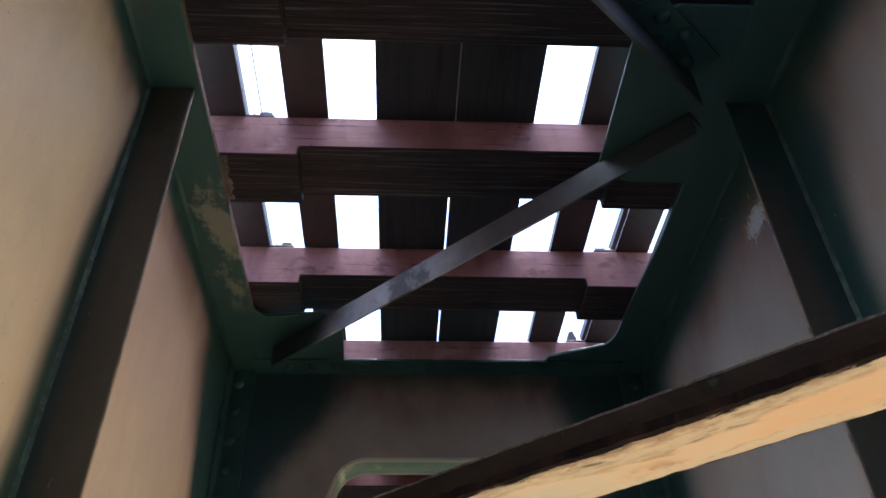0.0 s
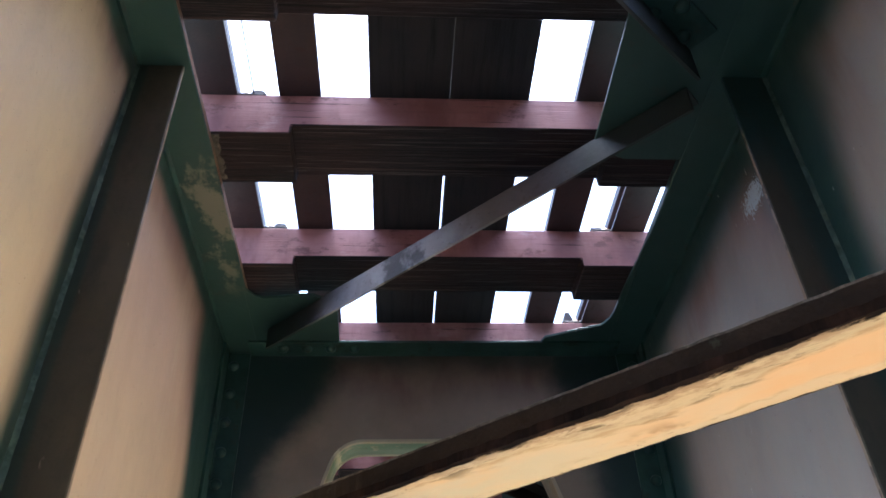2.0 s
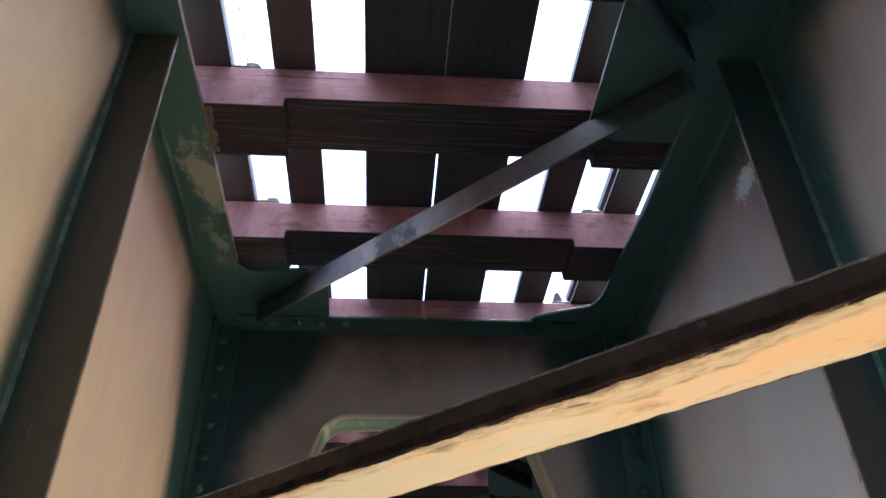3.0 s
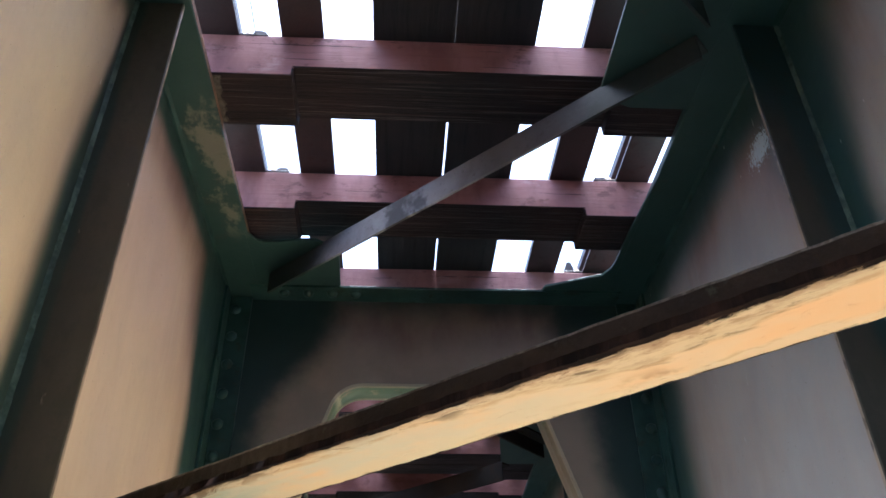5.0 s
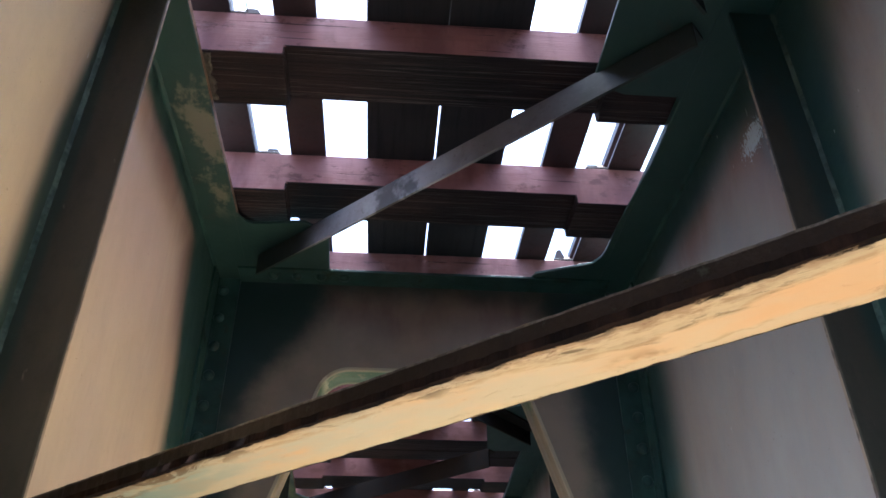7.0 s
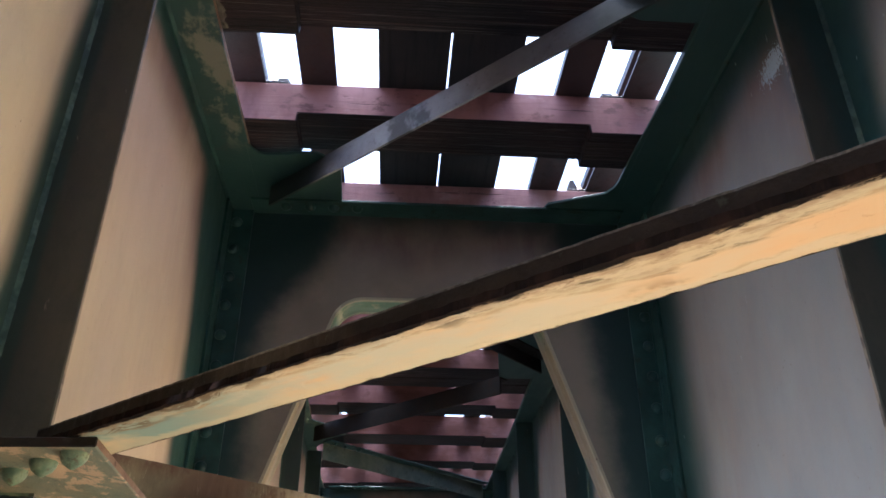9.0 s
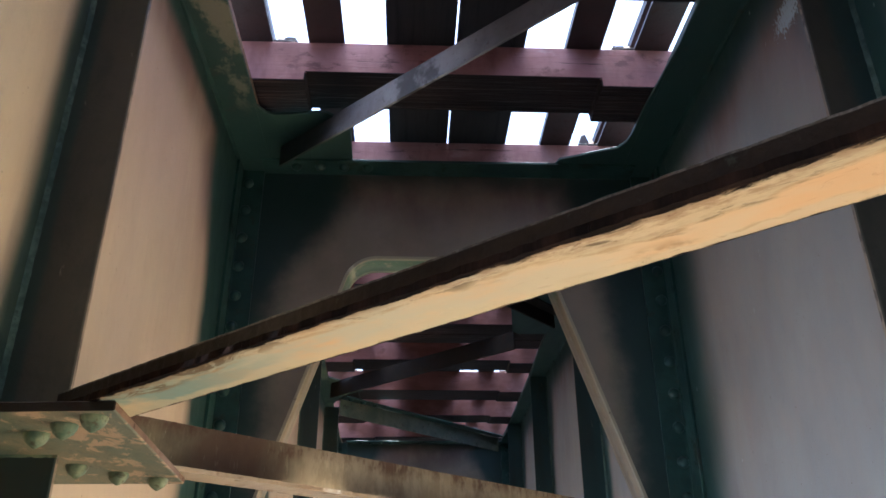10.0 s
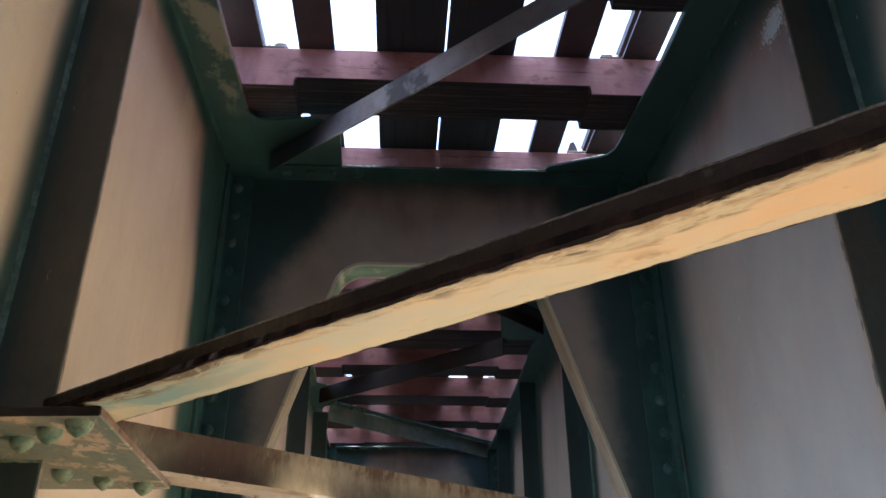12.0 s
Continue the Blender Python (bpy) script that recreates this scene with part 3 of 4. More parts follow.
def ground_soil():
    """Unseen ground: pale sand on one side, near-black soil under the bridge, bright grey on the other side, laid out
    to steer bounce light.
    """
    m = Mat("ground_soil", 0.9)
    x, y, z = m.axes()
    lump = m.noise(1.1, 5, 0.6)
    sand = m.mix(m.step(lump, 0.35, 0.65), (0.52, 0.375, 0.195), (0.45, 0.325, 0.175))
    # bright blue-grey area, added to bounce light onto the right web
    grey_bounce = m.mix(m.step(m.noise(2.3, 5, 0.65), 0.4, 0.6), (0.37, 0.405, 0.45), (0.44, 0.465, 0.50))
    # near-black soil: the bridge's shade put into the ground colour
    dark_tone = m.mix(m.step(m.noise(3.1, 5, 0.65), 0.4, 0.6), (0.018, 0.017, 0.015), (0.032, 0.029, 0.025))
    line = m.math("ADD", x, m.math("MULTIPLY", m.math("SUBTRACT", m.noise(0.45, 6, 0.6), 0.5), 1.6))
    ahead = m.math("ADD", y, m.math("MULTIPLY", m.math("SUBTRACT", m.noise(0.35, 6, 0.6, (1, 1, 1), (7, 3, 0)), 0.5), 2.6))
    soil = m.mix(m.math("MULTIPLY", m.step(line, 0.90, 1.35), m.math("MULTIPLY", m.step(ahead, -0.2, 0.7), m.step(ahead, 6.2, 4.8))), dark_tone, sand)
    return m.done(m.mix(m.math("MULTIPLY", m.step(line, -2.0, -3.0), m.step(ahead, 2.8, 0.8)), soil, grey_bounce), m.noise(30, 5, 0.65), 0.01)


M_GROUND = ground_soil()


# ---- mesh helpers ----
def link_mesh(name, bm, mats, parent=None, label=""):
    me = bpy.data.meshes.new(name)
    bmesh.ops.recalc_face_normals(bm, faces=bm.faces)
    bm.to_mesh(me)
    bm.free()
    for mt in mats if isinstance(mats, (list, tuple)) else [mats]:
        me.materials.append(mt)
    ob = new(name, me)
    if parent is not None:
        ob.parent = parent
    if label:
        ob["label"] = label
    return ob


def part(name, bm, mats, parent, label=""):
    return link_mesh(name, bm, mats, parent, label)


def empty(name, label, category, group="", kind=""):
    return tagged(new(name), label, category, group, kind)


def bevelled(bm, width=0.002, seg=1):
    if width > 0:
        edges = [e for e in bm.edges if len(e.link_faces) == 2 and e.calc_face_angle(0) > 0.6]
        bmesh.ops.bevel(bm, geom=edges, offset=width, segments=seg, affect="EDGES", profile=0.6)
    return bm


def box(x0, x1, y0, y1, z0, z1, bevel=0.002):
    bm = bmesh.new()
    bmesh.ops.create_cube(bm, size=1)
    for v in bm.verts:
        v.co = Vector(((x0 + x1) / 2 + v.co.x * (x1 - x0), (y0 + y1) / 2 + v.co.y * (y1 - y0), (z0 + z1) / 2 + v.co.z * (z1 - z0)))
    return bevelled(bm, bevel)


def prism(points, m, length, bevel=0.0):
    """A profile (u, v) drawn out along w, placed by the matrix m."""
    bm = bmesh.new()
    a = [bm.verts.new(m @ Vector((u, v, 0))) for u, v in points]
    b = [bm.verts.new(m @ Vector((u, v, length))) for u, v in points]
    bm.faces.new(a)
    bm.faces.new(list(reversed(b)))
    n = len(points)
    for i in range(n):
        bm.faces.new((a[i], a[(i + 1) % n], b[(i + 1) % n], b[i]))
    bmesh.ops.recalc_face_normals(bm, faces=bm.faces)
    return bevelled(bm, bevel)


def plate(points, z0, z1, bevel=0.0015):
    return prism(points, Matrix.Translation((0, 0, z0)), z1 - z0, bevel)


def along(p, q, up=(0, 0, 1)):
    """A frame at p with w towards q and v as near to up as may be; u is to the right of the way."""
    w = (Vector(q) - Vector(p)).normalized()
    u = w.cross(Vector(up)).normalized()
    v = u.cross(w)
    m = Matrix((u, v, w)).transposed().to_4x4()
    m.translation = p
    return m, (Vector(q) - Vector(p)).length


def ell(flat, tall, t, side=1):
    """An angle: the flat leg runs from u = 0 towards side, the tall leg stands at u = 0."""
    pts = [(0, 0), (flat, 0), (flat, t), (t * 1.6, t), (t * 1.15, t * 1.15), (t, t * 1.6), (t, tall), (0, tall)]
    return [(u * side, v) for u, v in pts]


def lathe(profile, seg=14):
    bm = bmesh.new()
    rings = []
    for r, z in profile:
        if r < 1e-6:
            rings.append([bm.verts.new((0, 0, z))])
        else:
            rings.append([bm.verts.new((r * math.cos(2 * math.pi * i / seg), r * math.sin(2 * math.pi * i / seg), z)) for i in range(seg)])
    for a, b in zip(rings, rings[1:]):
        for i in range(seg):
            j = (i + 1) % seg
            if len(b) == 1:
                bm.faces.new((a[i], a[j], b[0]))
            else:
                bm.faces.new((a[i], a[j], b[j], b[i]))
    for f in bm.faces:
        f.smooth = True
    return bm


def mesh_of(name, bm, mat):
    ob = link_mesh(name, bm, mat)
    me = ob.data
    bpy.data.objects.remove(ob)
    return me


DOME = mesh_of("rivet", lathe([(0.0178, 0.0), (0.0172, 0.004), (0.0150, 0.0085), (0.0110, 0.0118), (0.0055, 0.0136), (0, 0.0142)]), M_GREEN)
CONE = mesh_of("rivet", lathe([(0.0152, 0.0), (0.0152, 0.002), (0.0143, 0.006), (0.0112, 0.0112), (0.0062, 0.0150), (0.0022, 0.0176), (0, 0.0182)]), M_RIVET)


def rivet(me, place, normal, parent):
    ob = new("rivet", me)
    ob.parent = parent
    q = Vector(normal).to_track_quat("Z", "Y").to_matrix().to_4x4()
    ob.matrix_basis = Matrix.Translation(place) @ q @ pose(0, 0, 0, 0, 0, random.uniform(0, 360))
    return ob


def chipped(points, m, length, loose, amount, step=0.004):
    """A profile drawn out in short steps; the corners named in loose wander a little, like a flame-cut, chipped edge."""
    bm = bmesh.new()
    rows = []
    n = int(length / step)
    for i in range(n + 1):
        w = length * i / n
        ring = []
        for k, (u, v) in enumerate(points):
            if k in loose:
                c = 0.12 * noise.noise((w * 26, v * 40, 1.3)) + max(-1.0, min(0.4, 2.0 * noise.noise((w * 90, v * 60, 4.1))))
                u, v = u + amount * c, v + amount * 0.5 * noise.noise((w * 70, v * 40, 9.2))
            ring.append(bm.verts.new(m @ Vector((u, v, w))))
        rows.append(ring)
    c = len(points)
    for a, b in zip(rows, rows[1:]):
        for k in range(c):
            bm.faces.new((a[k], a[(k + 1) % c], b[(k + 1) % c], b[k]))
    bm.faces.new(list(reversed(rows[0])))
    bm.faces.new(rows[-1])
    return bm


# ---- ground ----
gm = bmesh.new()
bmesh.ops.create_grid(gm, x_segments=60, y_segments=60, size=400)
for v in gm.verts:
    r = math.hypot(v.co.x, v.co.y)
    v.co.z = 0.3 * noise.noise(v.co * 0.02) * min(1, r / 60)
tagged(link_mesh("ground", gm, M_GROUND), "unseen ground under the bridge, pale and dark areas set for bounce light", "ground", kind="structure")

# ---- unseen abutments that carry the girders; tall rear walls added to block sky light ----
for n, (y0, y1, back0, back1) in enumerate(((-4.7, -3.7, -5.2, -4.25), (10.1, 11.2, 10.65, 11.6))):
    ab = tagged(link_mesh(f"abutment_{n + 1}", box(-1.3, 1.3, y0, y1, -0.3, 1.698, 0.01), M_CONC), "unseen plain grey concrete abutment under the girder ends", "abutment", kind="structure")
    part("sky_block_wall", box(-2.6, 2.6, back0, back1, -0.3, 3.262, 0.01), M_CONC, ab)
    part("wing_wall", box(-2.6, -1.31, y0, back0 - 0.001, -0.3, 1.9, 0.01) if n else box(-2.6, -1.31, back1 + 0.001, y1, -0.3, 1.9, 0.01), M_CONC, ab)

# ---- girders ----
WEB, FLE = 0.690, 0.572                  # web face and flange edge from the track's middle
Y0, Y1 = -4.2, 10.6
ZB, ZF, ZT = 1.72, 3.100, 3.124


def girder(s):
    side = "sunlit cream" if s < 0 else "shaded cream"
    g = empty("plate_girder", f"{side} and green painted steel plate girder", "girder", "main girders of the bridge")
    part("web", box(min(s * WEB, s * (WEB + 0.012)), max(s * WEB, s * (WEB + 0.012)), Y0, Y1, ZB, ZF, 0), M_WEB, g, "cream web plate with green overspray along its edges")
    inner = [(0.577, Y0), (0.577, 2.4), (0.600, 4.4), (0.655, 6.2), (0.655, Y1)] if s < 0 else [(FLE, Y0), (FLE, 2.4), (0.574, 4.1), (0.590, 4.6), (0.610, 6.0), (0.610, Y1)]
    edge = [(s * u, v) for u, v in inner] + [(s * (WEB + 0.13), Y1), (s * (WEB + 0.13), Y0)]
    tf = part("top_flange", plate(edge, ZF, ZT, 0.003), [M_FLANGE, M_RUST], g, "green flange with worn beige patches")
    for f in tf.data.polygons:
        f.material_index = 1 if s < 0 and abs(f.normal.x) > 0.9 else 0
    part("bottom_flange", box(min(s * FLE, s * (WEB + 0.13)), max(s * FLE, s * (WEB + 0.13)), Y0, Y1, ZB - 0.022, ZB, 0.003), M_GREEN, g)
    corner = prism([(0, 0), (0.011, 0), (0.003, 0.003), (0, 0.011)], Matrix(((-s, 0, 0, s * (WEB - 0.0002)), (0, 0, 1, Y0), (0, -1, 0, ZF - 0.0002), (0, 0, 0, 1))), Y1 - Y0)
    part("flange_weld", corner, M_GREEN, g)
    for y in STIFF_L if s < 0 else STIFF_R:
        x0, x1 = sorted((s * (WEB + 0.0002), s * 0.592))
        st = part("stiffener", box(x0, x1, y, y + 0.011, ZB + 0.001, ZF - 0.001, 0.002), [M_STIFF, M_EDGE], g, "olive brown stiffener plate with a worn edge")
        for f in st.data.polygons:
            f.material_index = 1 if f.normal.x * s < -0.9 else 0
        # weld bead down the foot of the stiffener
        bead = chipped([(0, 0), (0.0070, 0), (0.0034, 0.0034), (0, 0.0070)], Matrix(((s * -1, 0, 0, s * (WEB - 0.0002)), (0, -1, 0, y), (0, 0, 1, ZB + 0.002), (0, 0, 0, 1))), ZF - ZB - 0.004, (1, 2, 3), 0.0011, 0.009)
        part("weld_bead", bead, M_WELD, g)
    return g


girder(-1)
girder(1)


# ---- cross frames ----
HOLE_TOP, HOLE_HW, HOLE_SLOPE = 2.789, 0.426, 0.33


def hole_outline(inset=0.0, z_low=1.80):
    """The upper outline of the A-shaped opening, from the low left round to the low right."""
    half = lambda z: HOLE_HW + HOLE_SLOPE * (2.419 - z) - inset
    top = HOLE_TOP - inset
    pts = [(-half(z_low), z_low)]
    r = 0.105 - inset
    cxx, czz = -half(top - r * 0.72) + r * 0.93, top - r
    a0, a1 = math.pi - 0.32, math.pi / 2
    for i in range(9):
        a = a0 + (a1 - a0) * i / 8
        pts.append((cxx + r * math.cos(a), czz + r * math.sin(a)))
    return pts + [(-u, v) for u, v in reversed(pts)]


def cross_frame(yd):
    g = empty("cross_frame", "green and grey-brown steel cross frame with an arched opening", "cross frame", "cross frames of the bridge")
    hole = hole_outline()
    # a band of quads between the opening and the plate's outer edge, for each half
    mid = len(hole) // 2
    half = hole[:mid] + [(0.0, HOLE_TOP)]
    wx, wz = -WEB + 0.001, ZF - 0.001
    pairs = []
    for n, (u, v) in enumerate(half):
        pairs.append(((u, v), (wx, v) if n <= 5 else (u, wz)))
        if n == 5:
            pairs.append(((u, v), (wx, wz)))
    bm = bmesh.new()
    for sgn in (1, -1):
        for y in (yd + 0.001, yd + 0.011):
            for (a, b), (c, d) in zip(pairs, pairs[1:]):
                pts = [a, c, d, b] if a != c else [a, d, b]
                bm.faces.new([bm.verts.new((u * sgn, y, v)) for u, v in pts])
    bmesh.ops.remove_doubles(bm, verts=bm.verts, dist=1e-5)
    part("diaphragm_plate", bm, M_DIA, g, "grey-brown plate with green painted borders")
    # rim round the opening
    rim = bmesh.new()
    inner, outerr = hole_outline(0.009), hole_outline(0.0)
    rows = []
    for pts, y in ((outerr, yd - 0.008), (outerr, yd + 0.098), (inner, yd + 0.098), (inner, yd - 0.008)):
        rows.append([rim.verts.new((u, y, v)) for u, v in pts])
    for k in range(4):
        a, b = rows[k], rows[(k + 1) % 4]
        for i in range(len(a) - 1):
            f = rim.faces.new((a[i], a[i + 1], b[i + 1], b[i]))
            f.smooth = k in (0, 2)
    part("opening_rim", rim, M_RIM, g, "pale green and tan flat-bar rim")
    for s in (-1, 1):
        m = Matrix(((-s, 0, 0, s * (WEB - 0.0012)), (0, -1, 0, yd), (0, 0, 1, 1.80), (0, 0, 0, 1)))
        ang = part("connection_angle", prism(ell(0.078, 0.078, 0.009), m, ZF - 1.803, 0.001), M_GREEN, g, "green riveted connection angle")
        for k in range(13):
            rivet(DOME, (s * 0.660, yd - 0.0088, 3.046 - 0.0995 * k), (0, -1, 0), ang)
    m = Matrix(((0, 0, 1, -WEB + 0.080), (-1, 0, 0, yd), (0, -1, 0, ZF - 0.0005), (0, 0, 0, 1)))
    top = part("top_bar", prism([(0, 0), (0.085, 0), (0.085, 0.009), (0, 0.009)], m, 2 * WEB - 0.160, 0.001), M_GREEN, g, "green riveted flat bar")
    for k in range(4):
        rivet(DOME, (-0.50 + 0.077 * k, yd - 0.050, ZF - 0.0093), (0, 0, -1), top)
    return g


for f in FRAMES:
    cross_frame(f)


# ---- upper lateral bracing ----
def gusset(points, z0, z1, label, mat=None):
    g = tagged(link_mesh("gusset_plate", plate(points, z0, z1), mat or M_FLANGE), label, "gusset plate", "upper gusset plates")
    return g


gusset([(-0.585, 1.975), (-0.570, 2.005), (-0.555, 2.027), (-0.534, 2.035), (-0.486, 2.032), (-0.416, 2.020), (-0.380, 2.018), (-0.311, 2.070), (-0.318, 2.300), (-0.585, 2.300)], 3.099, 3.109, "green gusset plate in the corner beside the cross frame")
gusset([(FLE + 0.001, 1.66), (0.566, 1.78), (0.556, 1.96), (0.552, 2.105), (0.547, 2.140), (0.528, 2.180), (0.355, 2.2530), (0.340, 2.300), (FLE + 0.001, 2.300)], 3.099, 3.109, "green chamfered gusset beside the cross frame")
node = gusset([(FLE + 0.001, 0.922), (0.42, 0.924), (0.345, 0.965), (0.345, 1.395), (0.43, 1.43), (FLE + 0.001, 1.43)], 3.099, 3.109, "dark green riveted gusset on the flange edge")


def angle_bar(name, p, q, z, flat, tall, t, side, mats, label, group, chips=0.0):
    """An angle from p to q (the line of its heel): the flat leg at height z towards side, the upright leg on the heel."""
    g = empty(name, label, "brace", group)
    m, n = along((*p, z), (*q, z))
    lip = 0.0012 if chips else t
    f = [(lip * side, 0), (flat * side, 0), (flat * side, t), (t * 1.7 * side, t), (t * 1.2 * side, t * 1.2), (t * side, t * 1.7)]
    up = [(0, 0), (t * side, 0), (t * side, tall), (0, tall)]
    if chips:
        f += [(t * side, t * 1.01), (lip * side, t * 1.01)]
        up = [(0, 0), (lip * side, 0), (lip * side, t * 1.01), (t * side, t * 1.01), (t * side, tall), (0, tall)]
    if chips:
        part("flat_leg", chipped(f, m, n, (0, 1, 2), chips), mats[0], g)
        part("upright_leg", chipped(up, m, n, (4, 5), chips * 0.5), mats[1], g)
    else:
        part("flat_leg", prism(f, m, n, 0.0006), mats[0], g)
        part("upright_leg", prism(up, m, n, 0.0006), mats[1], g)
    return g


TB = "upper lateral braces"
TM = (M_TOPBR, M_TOPBR)
ZTB = 3.0905
angle_bar("top_brace", (-0.536, 2.190), (0.515, 1.194), ZTB, 0.065, -0.072, 0.008, -1, TM, "grey-brown steel angle across the track, worn", TB)
b2 = angle_bar("top_brace", (0.490, 1.097), (-0.55, 0.181), ZTB, 0.075, -0.098, 0.008, -1, (M_GREEN, M_TOPBR), "green and brown riveted steel angle", TB)
for px, py in ((0.387, 0.945), (0.392, 1.005), (0.446, 0.985), (0.468, 1.056), (0.33, 0.895)):
    rivet(DOME, (px, py, ZTB), (0, 0, -1), b2)
angle_bar("top_brace", (-0.50, 2.50), (0.56, 3.62), ZTB, 0.065, -0.065, 0.008, 1, (M_FARBR, M_FARBR), "dark steel angle behind the cross frame", TB)
angle_bar("top_brace", (0.40, 3.865), (-0.60, 4.790), ZTB, 0.065, -0.085, 0.008, 1, (M_FARBR, M_FARBR), "dark brown steel angle in the next bay", TB)
b5 = angle_bar("top_brace", (-0.57, 5.13), (0.56, 6.22), ZTB, 0.075, -0.105, 0.008, 1, (M_GREEN, M_FADED), "green steel angle with rivets in the next bay", TB)
for k in range(3):
    rivet(DOME, (-0.50 + 0.075 * k, 5.13 + 0.072 * k, ZTB), (0, 0, -1), b5)
gusset([(FLE + 0.001, 3.28), (0.38, 3.38), (0.352, 3.55), (0.40, 3.90), (FLE + 0.001, 3.895)], 3.099, 3.109, "dark green gusset in the next bay")
gusset([(-0.67, 4.60), (-0.56, 4.74), (-0.42, 4.83), (-0.42, 4.97), (-0.55, 5.08), (-0.67, 5.40)], 3.099, 3.109, "pale green gusset in the next bay")

# ---- lower lateral bracing ----
GZ = 1.926
low = tagged(link_mesh("gusset_plate", plate([(-WEB + 0.0005, 0.946), (-0.439, 0.930), (-0.478, 1.386), (-WEB + 0.0005, 1.393)], GZ, GZ + 0.011), [M_GUSSET, M_RUST, M_DARK]),
             "pale green gusset plate with cone-headed rivets and rust", "gusset plate", "lower gusset plates")
for px, py in ((-0.566, 1.041), (-0.516, 0.995), (-0.470, 0.958), (-0.591, 1.239), (-0.551, 1.295), (-0.506, 1.341)):
    rivet(CONE, (px, py, GZ), (0, 0, -1), low)
part("weld_bead", chipped([(0, 0), (0.004, 0), (0.002, 0.002), (0, 0.004)], Matrix(((0, 0, 1, -WEB + 0.001), (-1, 0, 0, 1.1668), (0, -1, 0, GZ + 0.0004), (0, 0, 0, 1))), 0.0985, (1, 2, 3), 0.0012, 0.003), M_RIVET, low, "pale green lumpy weld")
LB = "lower lateral braces"
ZL = GZ + 0.0115
for f in low.data.polygons:
    f.material_index = 2 if 0.2 < f.normal.z < 0.95 or f.normal.y < -0.5 else 0 if abs(f.normal.z) > 0.5 else 1
d1 = Vector((0.7455, -0.6665))
heel = Vector((-0.0857, 0.6829))
p1, q1 = heel - d1 * 0.665, heel + d1 * 0.98
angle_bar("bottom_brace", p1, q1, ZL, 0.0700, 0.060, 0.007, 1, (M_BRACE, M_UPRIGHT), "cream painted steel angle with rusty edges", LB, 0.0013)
p2 = Vector((-0.594, 1.312))
q2 = p2 + Vector((0.72, 0.69)) * 1.75
angle_bar("bottom_brace", p2, q2, ZL, 0.064, 0.087, 0.007, 1, (M_BRACE2_FLAT, M_BRACE2), "olive cream steel angle streaked with rust", LB, 0.0014)

# ---- sleepers ----
PITCH, SLW = 0.5125, 0.175
SLEEPERS = [(0.885 - PITCH * k, SLW) for k in range(9, 0, -1)] + [(0.885, 0.187)] + [(1.386, SLW), (1.902, SLW), (2.412, SLW), (2.915, SLW), (3.42, SLW), (3.925, 0.148), (4.077, 0.137),
            (4.475, 0.185), (5.075, 0.225), (5.715, 0.200), (6.400, 0.190)] + [(7.00 + 0.52 * k, SLW) for k in range(7)]
# where each notch begins and ends on the sleepers close by
NOTCH = {4.475: (-0.45, 0.455), 5.075: (-0.45, 0.460), 5.715: (-0.45, 0.458), 0.885: (-0.388, 0.41), 1.386: (-0.392, 0.395), 1.902: (-0.433, 0.421)}
for y, wide in SLEEPERS:
    a, b = NOTCH.get(y, (-0.41 - random.uniform(-0.03, 0.03), 0.425 + random.uniform(-0.02, 0.02)))
    cut = 3.143 if 4.4 < y < 4.9 else 3.136 if 4.9 < y < 6.6 else 3.156
    pts = [(-1.05, 3.1265), (a, 3.1265), (a + 0.002, cut), (b - 0.002, cut), (b, 3.1265), (1.05, 3.1265), (1.05, 3.265), (-1.05, 3.265)]
    bm = prism(pts, Matrix(((1, 0, 0, 0), (0, 0, 1, y), (0, 1, 0, 0), (0, 0, 0, 1))), wide, 0.003)
    bm.normal_update()
    bmesh.ops.recalc_face_normals(bm, faces=bm.faces)
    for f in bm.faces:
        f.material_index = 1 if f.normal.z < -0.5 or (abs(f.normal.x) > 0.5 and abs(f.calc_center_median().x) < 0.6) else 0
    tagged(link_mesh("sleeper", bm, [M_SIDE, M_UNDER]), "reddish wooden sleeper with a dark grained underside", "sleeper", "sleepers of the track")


# ---- rails and boards ----
def rail_profile(foot, height, head):
    h = foot / 2
    right = [(h, 0), (h, 0.008), (0.020, 0.018), (0.008, 0.030), (0.008, height - 0.040), (head / 2, height - 0.032), (head / 2, height - 0.006), (head / 2 - 0.006, height)]
    return right + [(-u, v) for u, v in reversed(right)]


def rail(x, foot, height, head, name, label, group):
    m = Matrix(((1, 0, 0, x), (0, 0, 1, Y0), (0, 1, 0, 3.266), (0, 0, 0, 1)))
    return tagged(link_mesh(name, prism(rail_profile(foot, height, head), m, Y1 - Y0), M_RAIL), label, "rail", group)


for s in (-1, 1):
    rail(0.580 if s > 0 else -0.5835, 0.102, 0.122, 0.062, "rail", "rusty brown steel running rail", "running rails")
    rail(s * 0.377, 0.104, 0.110, 0.058, "guard_rail", "rusty dark steel guard rail inside the track", "guard rails")
for y0, y1, slit in ((Y0, 1.470, 0.0012), (1.474, Y1, 0.0035)):
    for x0, x1 in ((-0.203, -slit), (slit, 0.203)):
        tagged(link_mesh("walkway_board", box(x0, x1, y0, y1, 3.2665, 3.305, 0.003 if slit > 0.003 else 0.001), M_BOARD), "dark weathered walkway board between the rails", "board", "walkway boards")


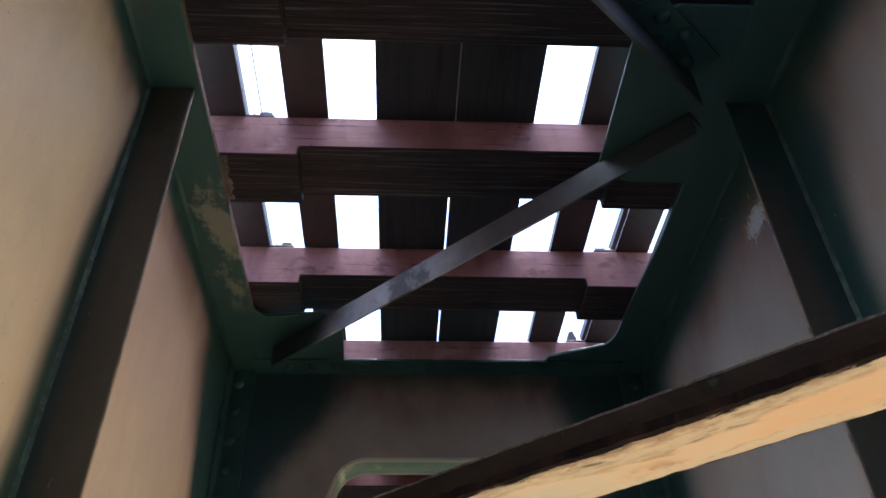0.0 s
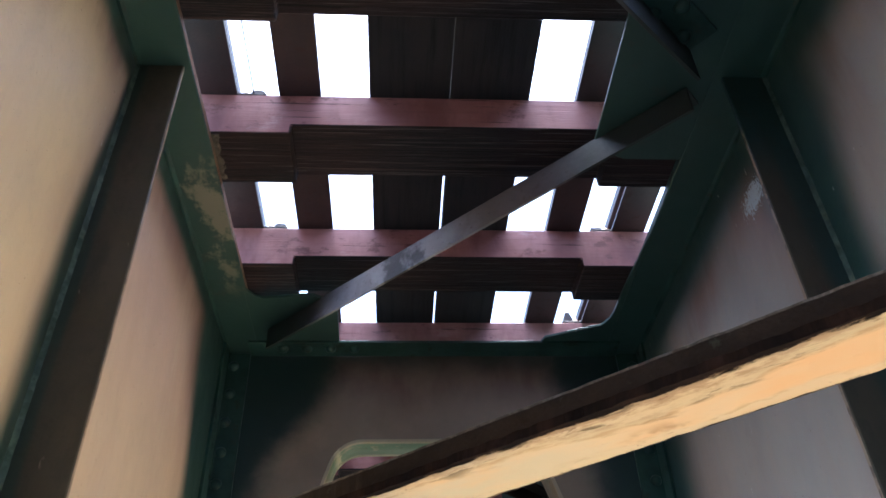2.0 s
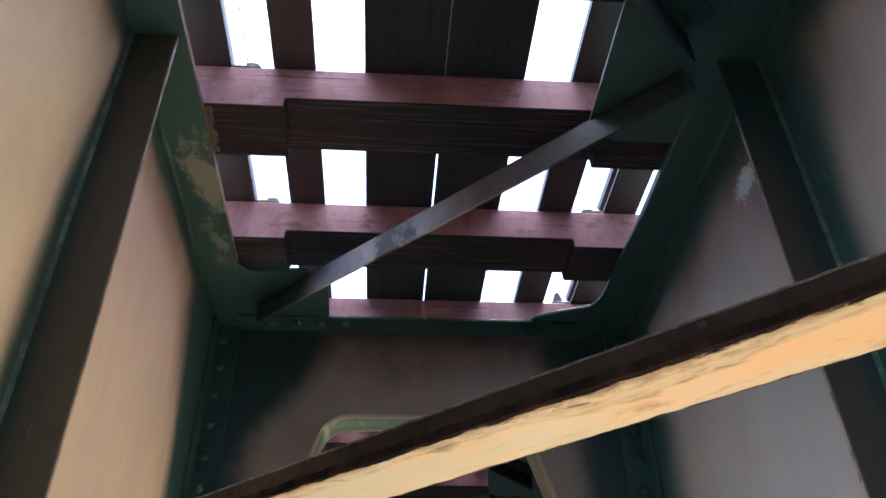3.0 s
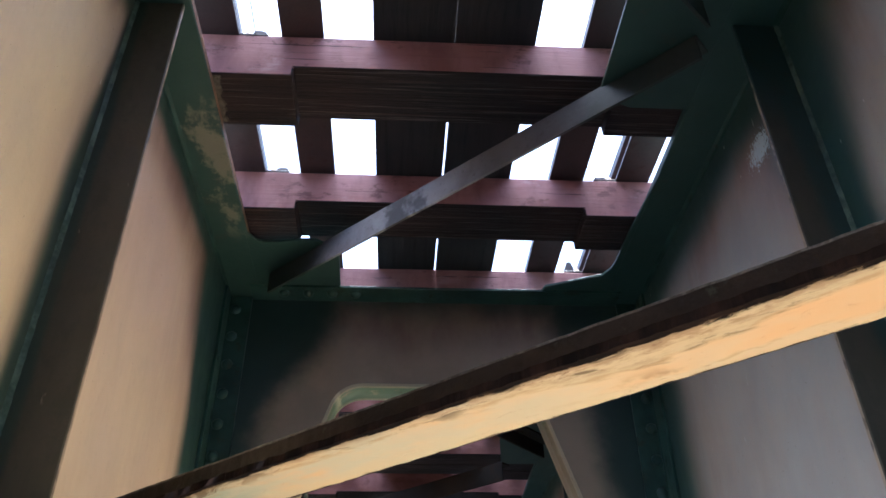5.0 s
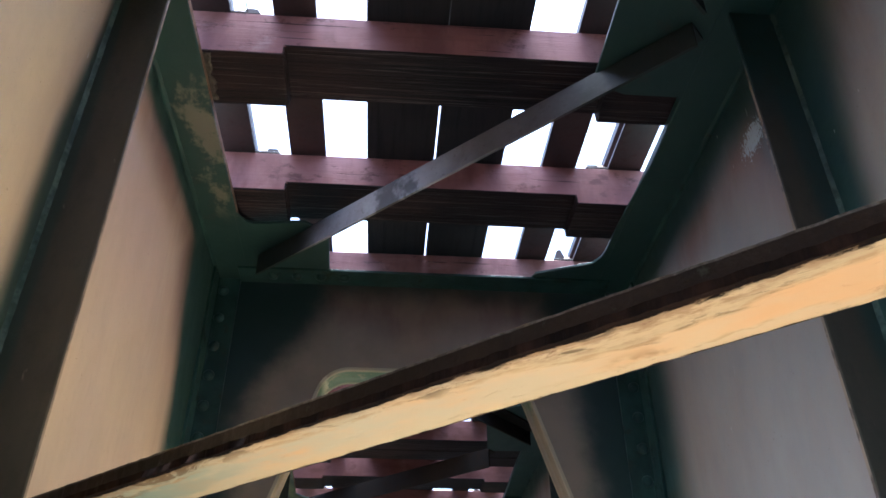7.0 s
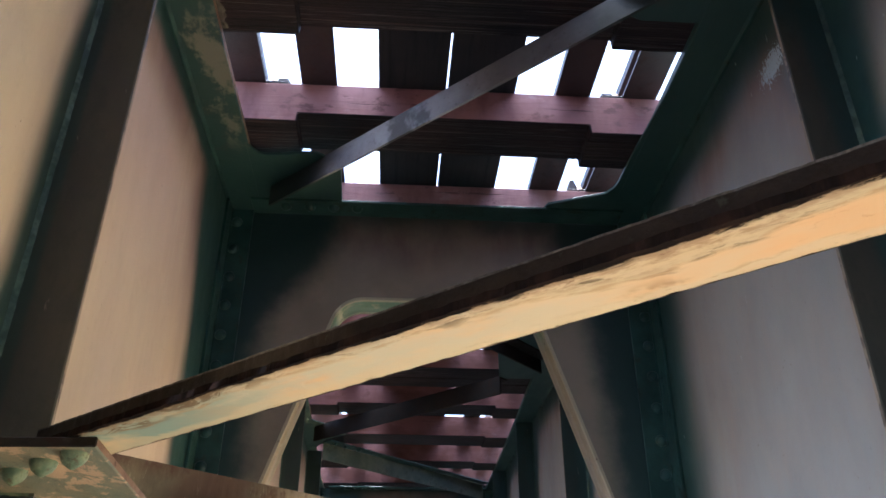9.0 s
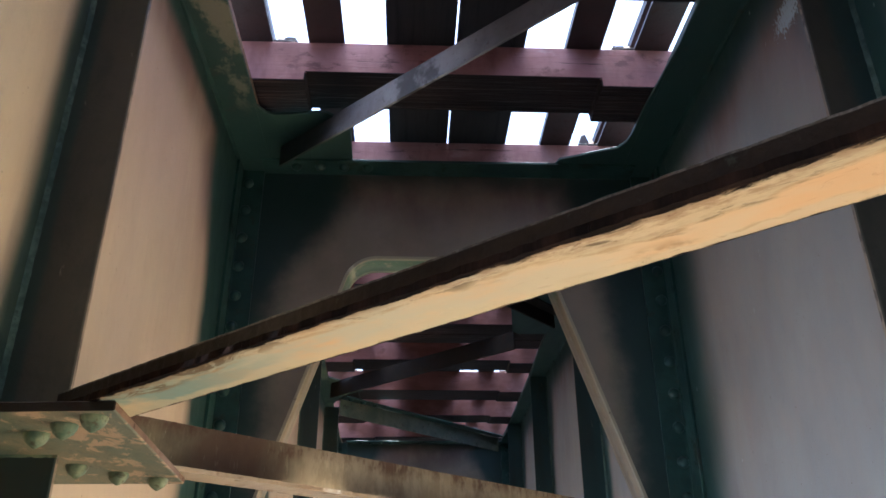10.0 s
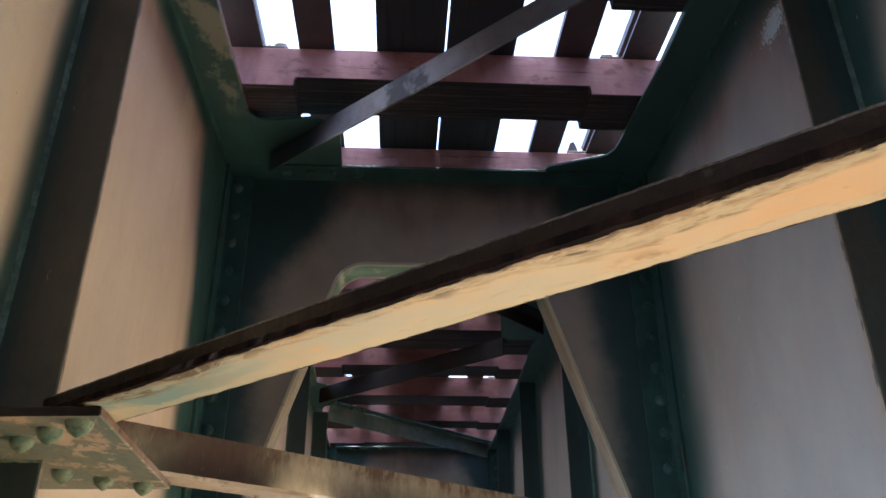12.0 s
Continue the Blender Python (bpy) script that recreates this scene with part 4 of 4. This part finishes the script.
# ---- rail fastenings and a thin cable ----
def rail_clip(x, y, s, tall):
    g = empty("rail_clip", "rusty rail clip and bolt on a sleeper beside the rail", "rail clip", "rail clips on the sleepers")
    part("base_plate", box(min(x, x + s * 0.075), max(x, x + s * 0.075), y + 0.002, y + 0.140, 3.2655, 3.2745, 0.002), M_RAIL, g)
    bm = prism([(0, 0), (0.030, 0), (0.034, 0.010), (0.022, 0.020 * tall), (0.008, 0.018 * tall), (0, 0.012)], Matrix(((s, 0, 0, x + s * 0.006), (0, 0, 1, y + 0.006), (0, 1, 0, 3.2747), (0, 0, 0, 1))), 0.10, 0.002)
    part("clip", bm, M_RAIL, g)
    nut = lathe([(0.011, 0.0), (0.011, 0.012), (0.006, 0.0125), (0.006, 0.020 * tall), (0, 0.020 * tall)], 8)
    for v in nut.verts:
        v.co += Vector((x + s * 0.050, y + 0.020, 3.2747))
    part("bolt", nut, M_RUST, g)
    return g


for y, wide in SLEEPERS[7:20]:
    for s in (-1, 1):
        rail_clip(s * 0.462, y, s, 2.1 if s > 0 and abs(y - 2.412) < 0.01 else random.uniform(0.5, 0.9))
bm = prism([(0.0016 * math.cos(i), 0.0016 * math.sin(i)) for i in (0.0, 1.05, 2.1, 3.14, 4.19, 5.24)], Matrix(((1, 0, 0, -0.494), (0, 0, 1, Y0), (0, 1, 0, 3.2762), (0, 0, 0, 1))), 1.40 - Y0)
tagged(link_mesh("signal_cable", bm, M_RAIL), "thin dark cable laid along the sleepers beside the rail", "cable")


# ---- frayed packing under one sleeper end ----
pad = bmesh.new()
cols = []
for i in range(41):
    y = 1.392 + 0.155 * i / 40
    tip = -0.563 + 0.010 * noise.noise((y * 45, 0.3, 0)) + 0.006 * noise.noise((y * 160, 2.3, 0))
    sag = 0.0035 + 0.0025 * noise.noise((y * 70, 5.1, 0))
    ring = [(-0.600, 3.1264), (tip, 3.1262), (tip - 0.004, 3.1262 - sag), (-0.5765, 3.1243), (-0.600, 3.1243)]
    cols.append([pad.verts.new((u, y, v)) for u, v in ring])
for a, b in zip(cols, cols[1:]):
    for k in range(5):
        pad.faces.new((a[k], a[(k + 1) % 5], b[(k + 1) % 5], b[k]))
pad.faces.new(list(reversed(cols[0])))
pad.faces.new(cols[-1])
M_PAD = simple_paint("frayed_packing", (0.15, 0.130, 0.105), (0.095, 0.082, 0.068), (0.03, 0.025, 0.02), 60, 0.7, 0.9, spec=0.1)
tagged(link_mesh("packing_pad", pad, M_PAD), "frayed tan packing squeezed out between flange and sleeper", "packing pad")
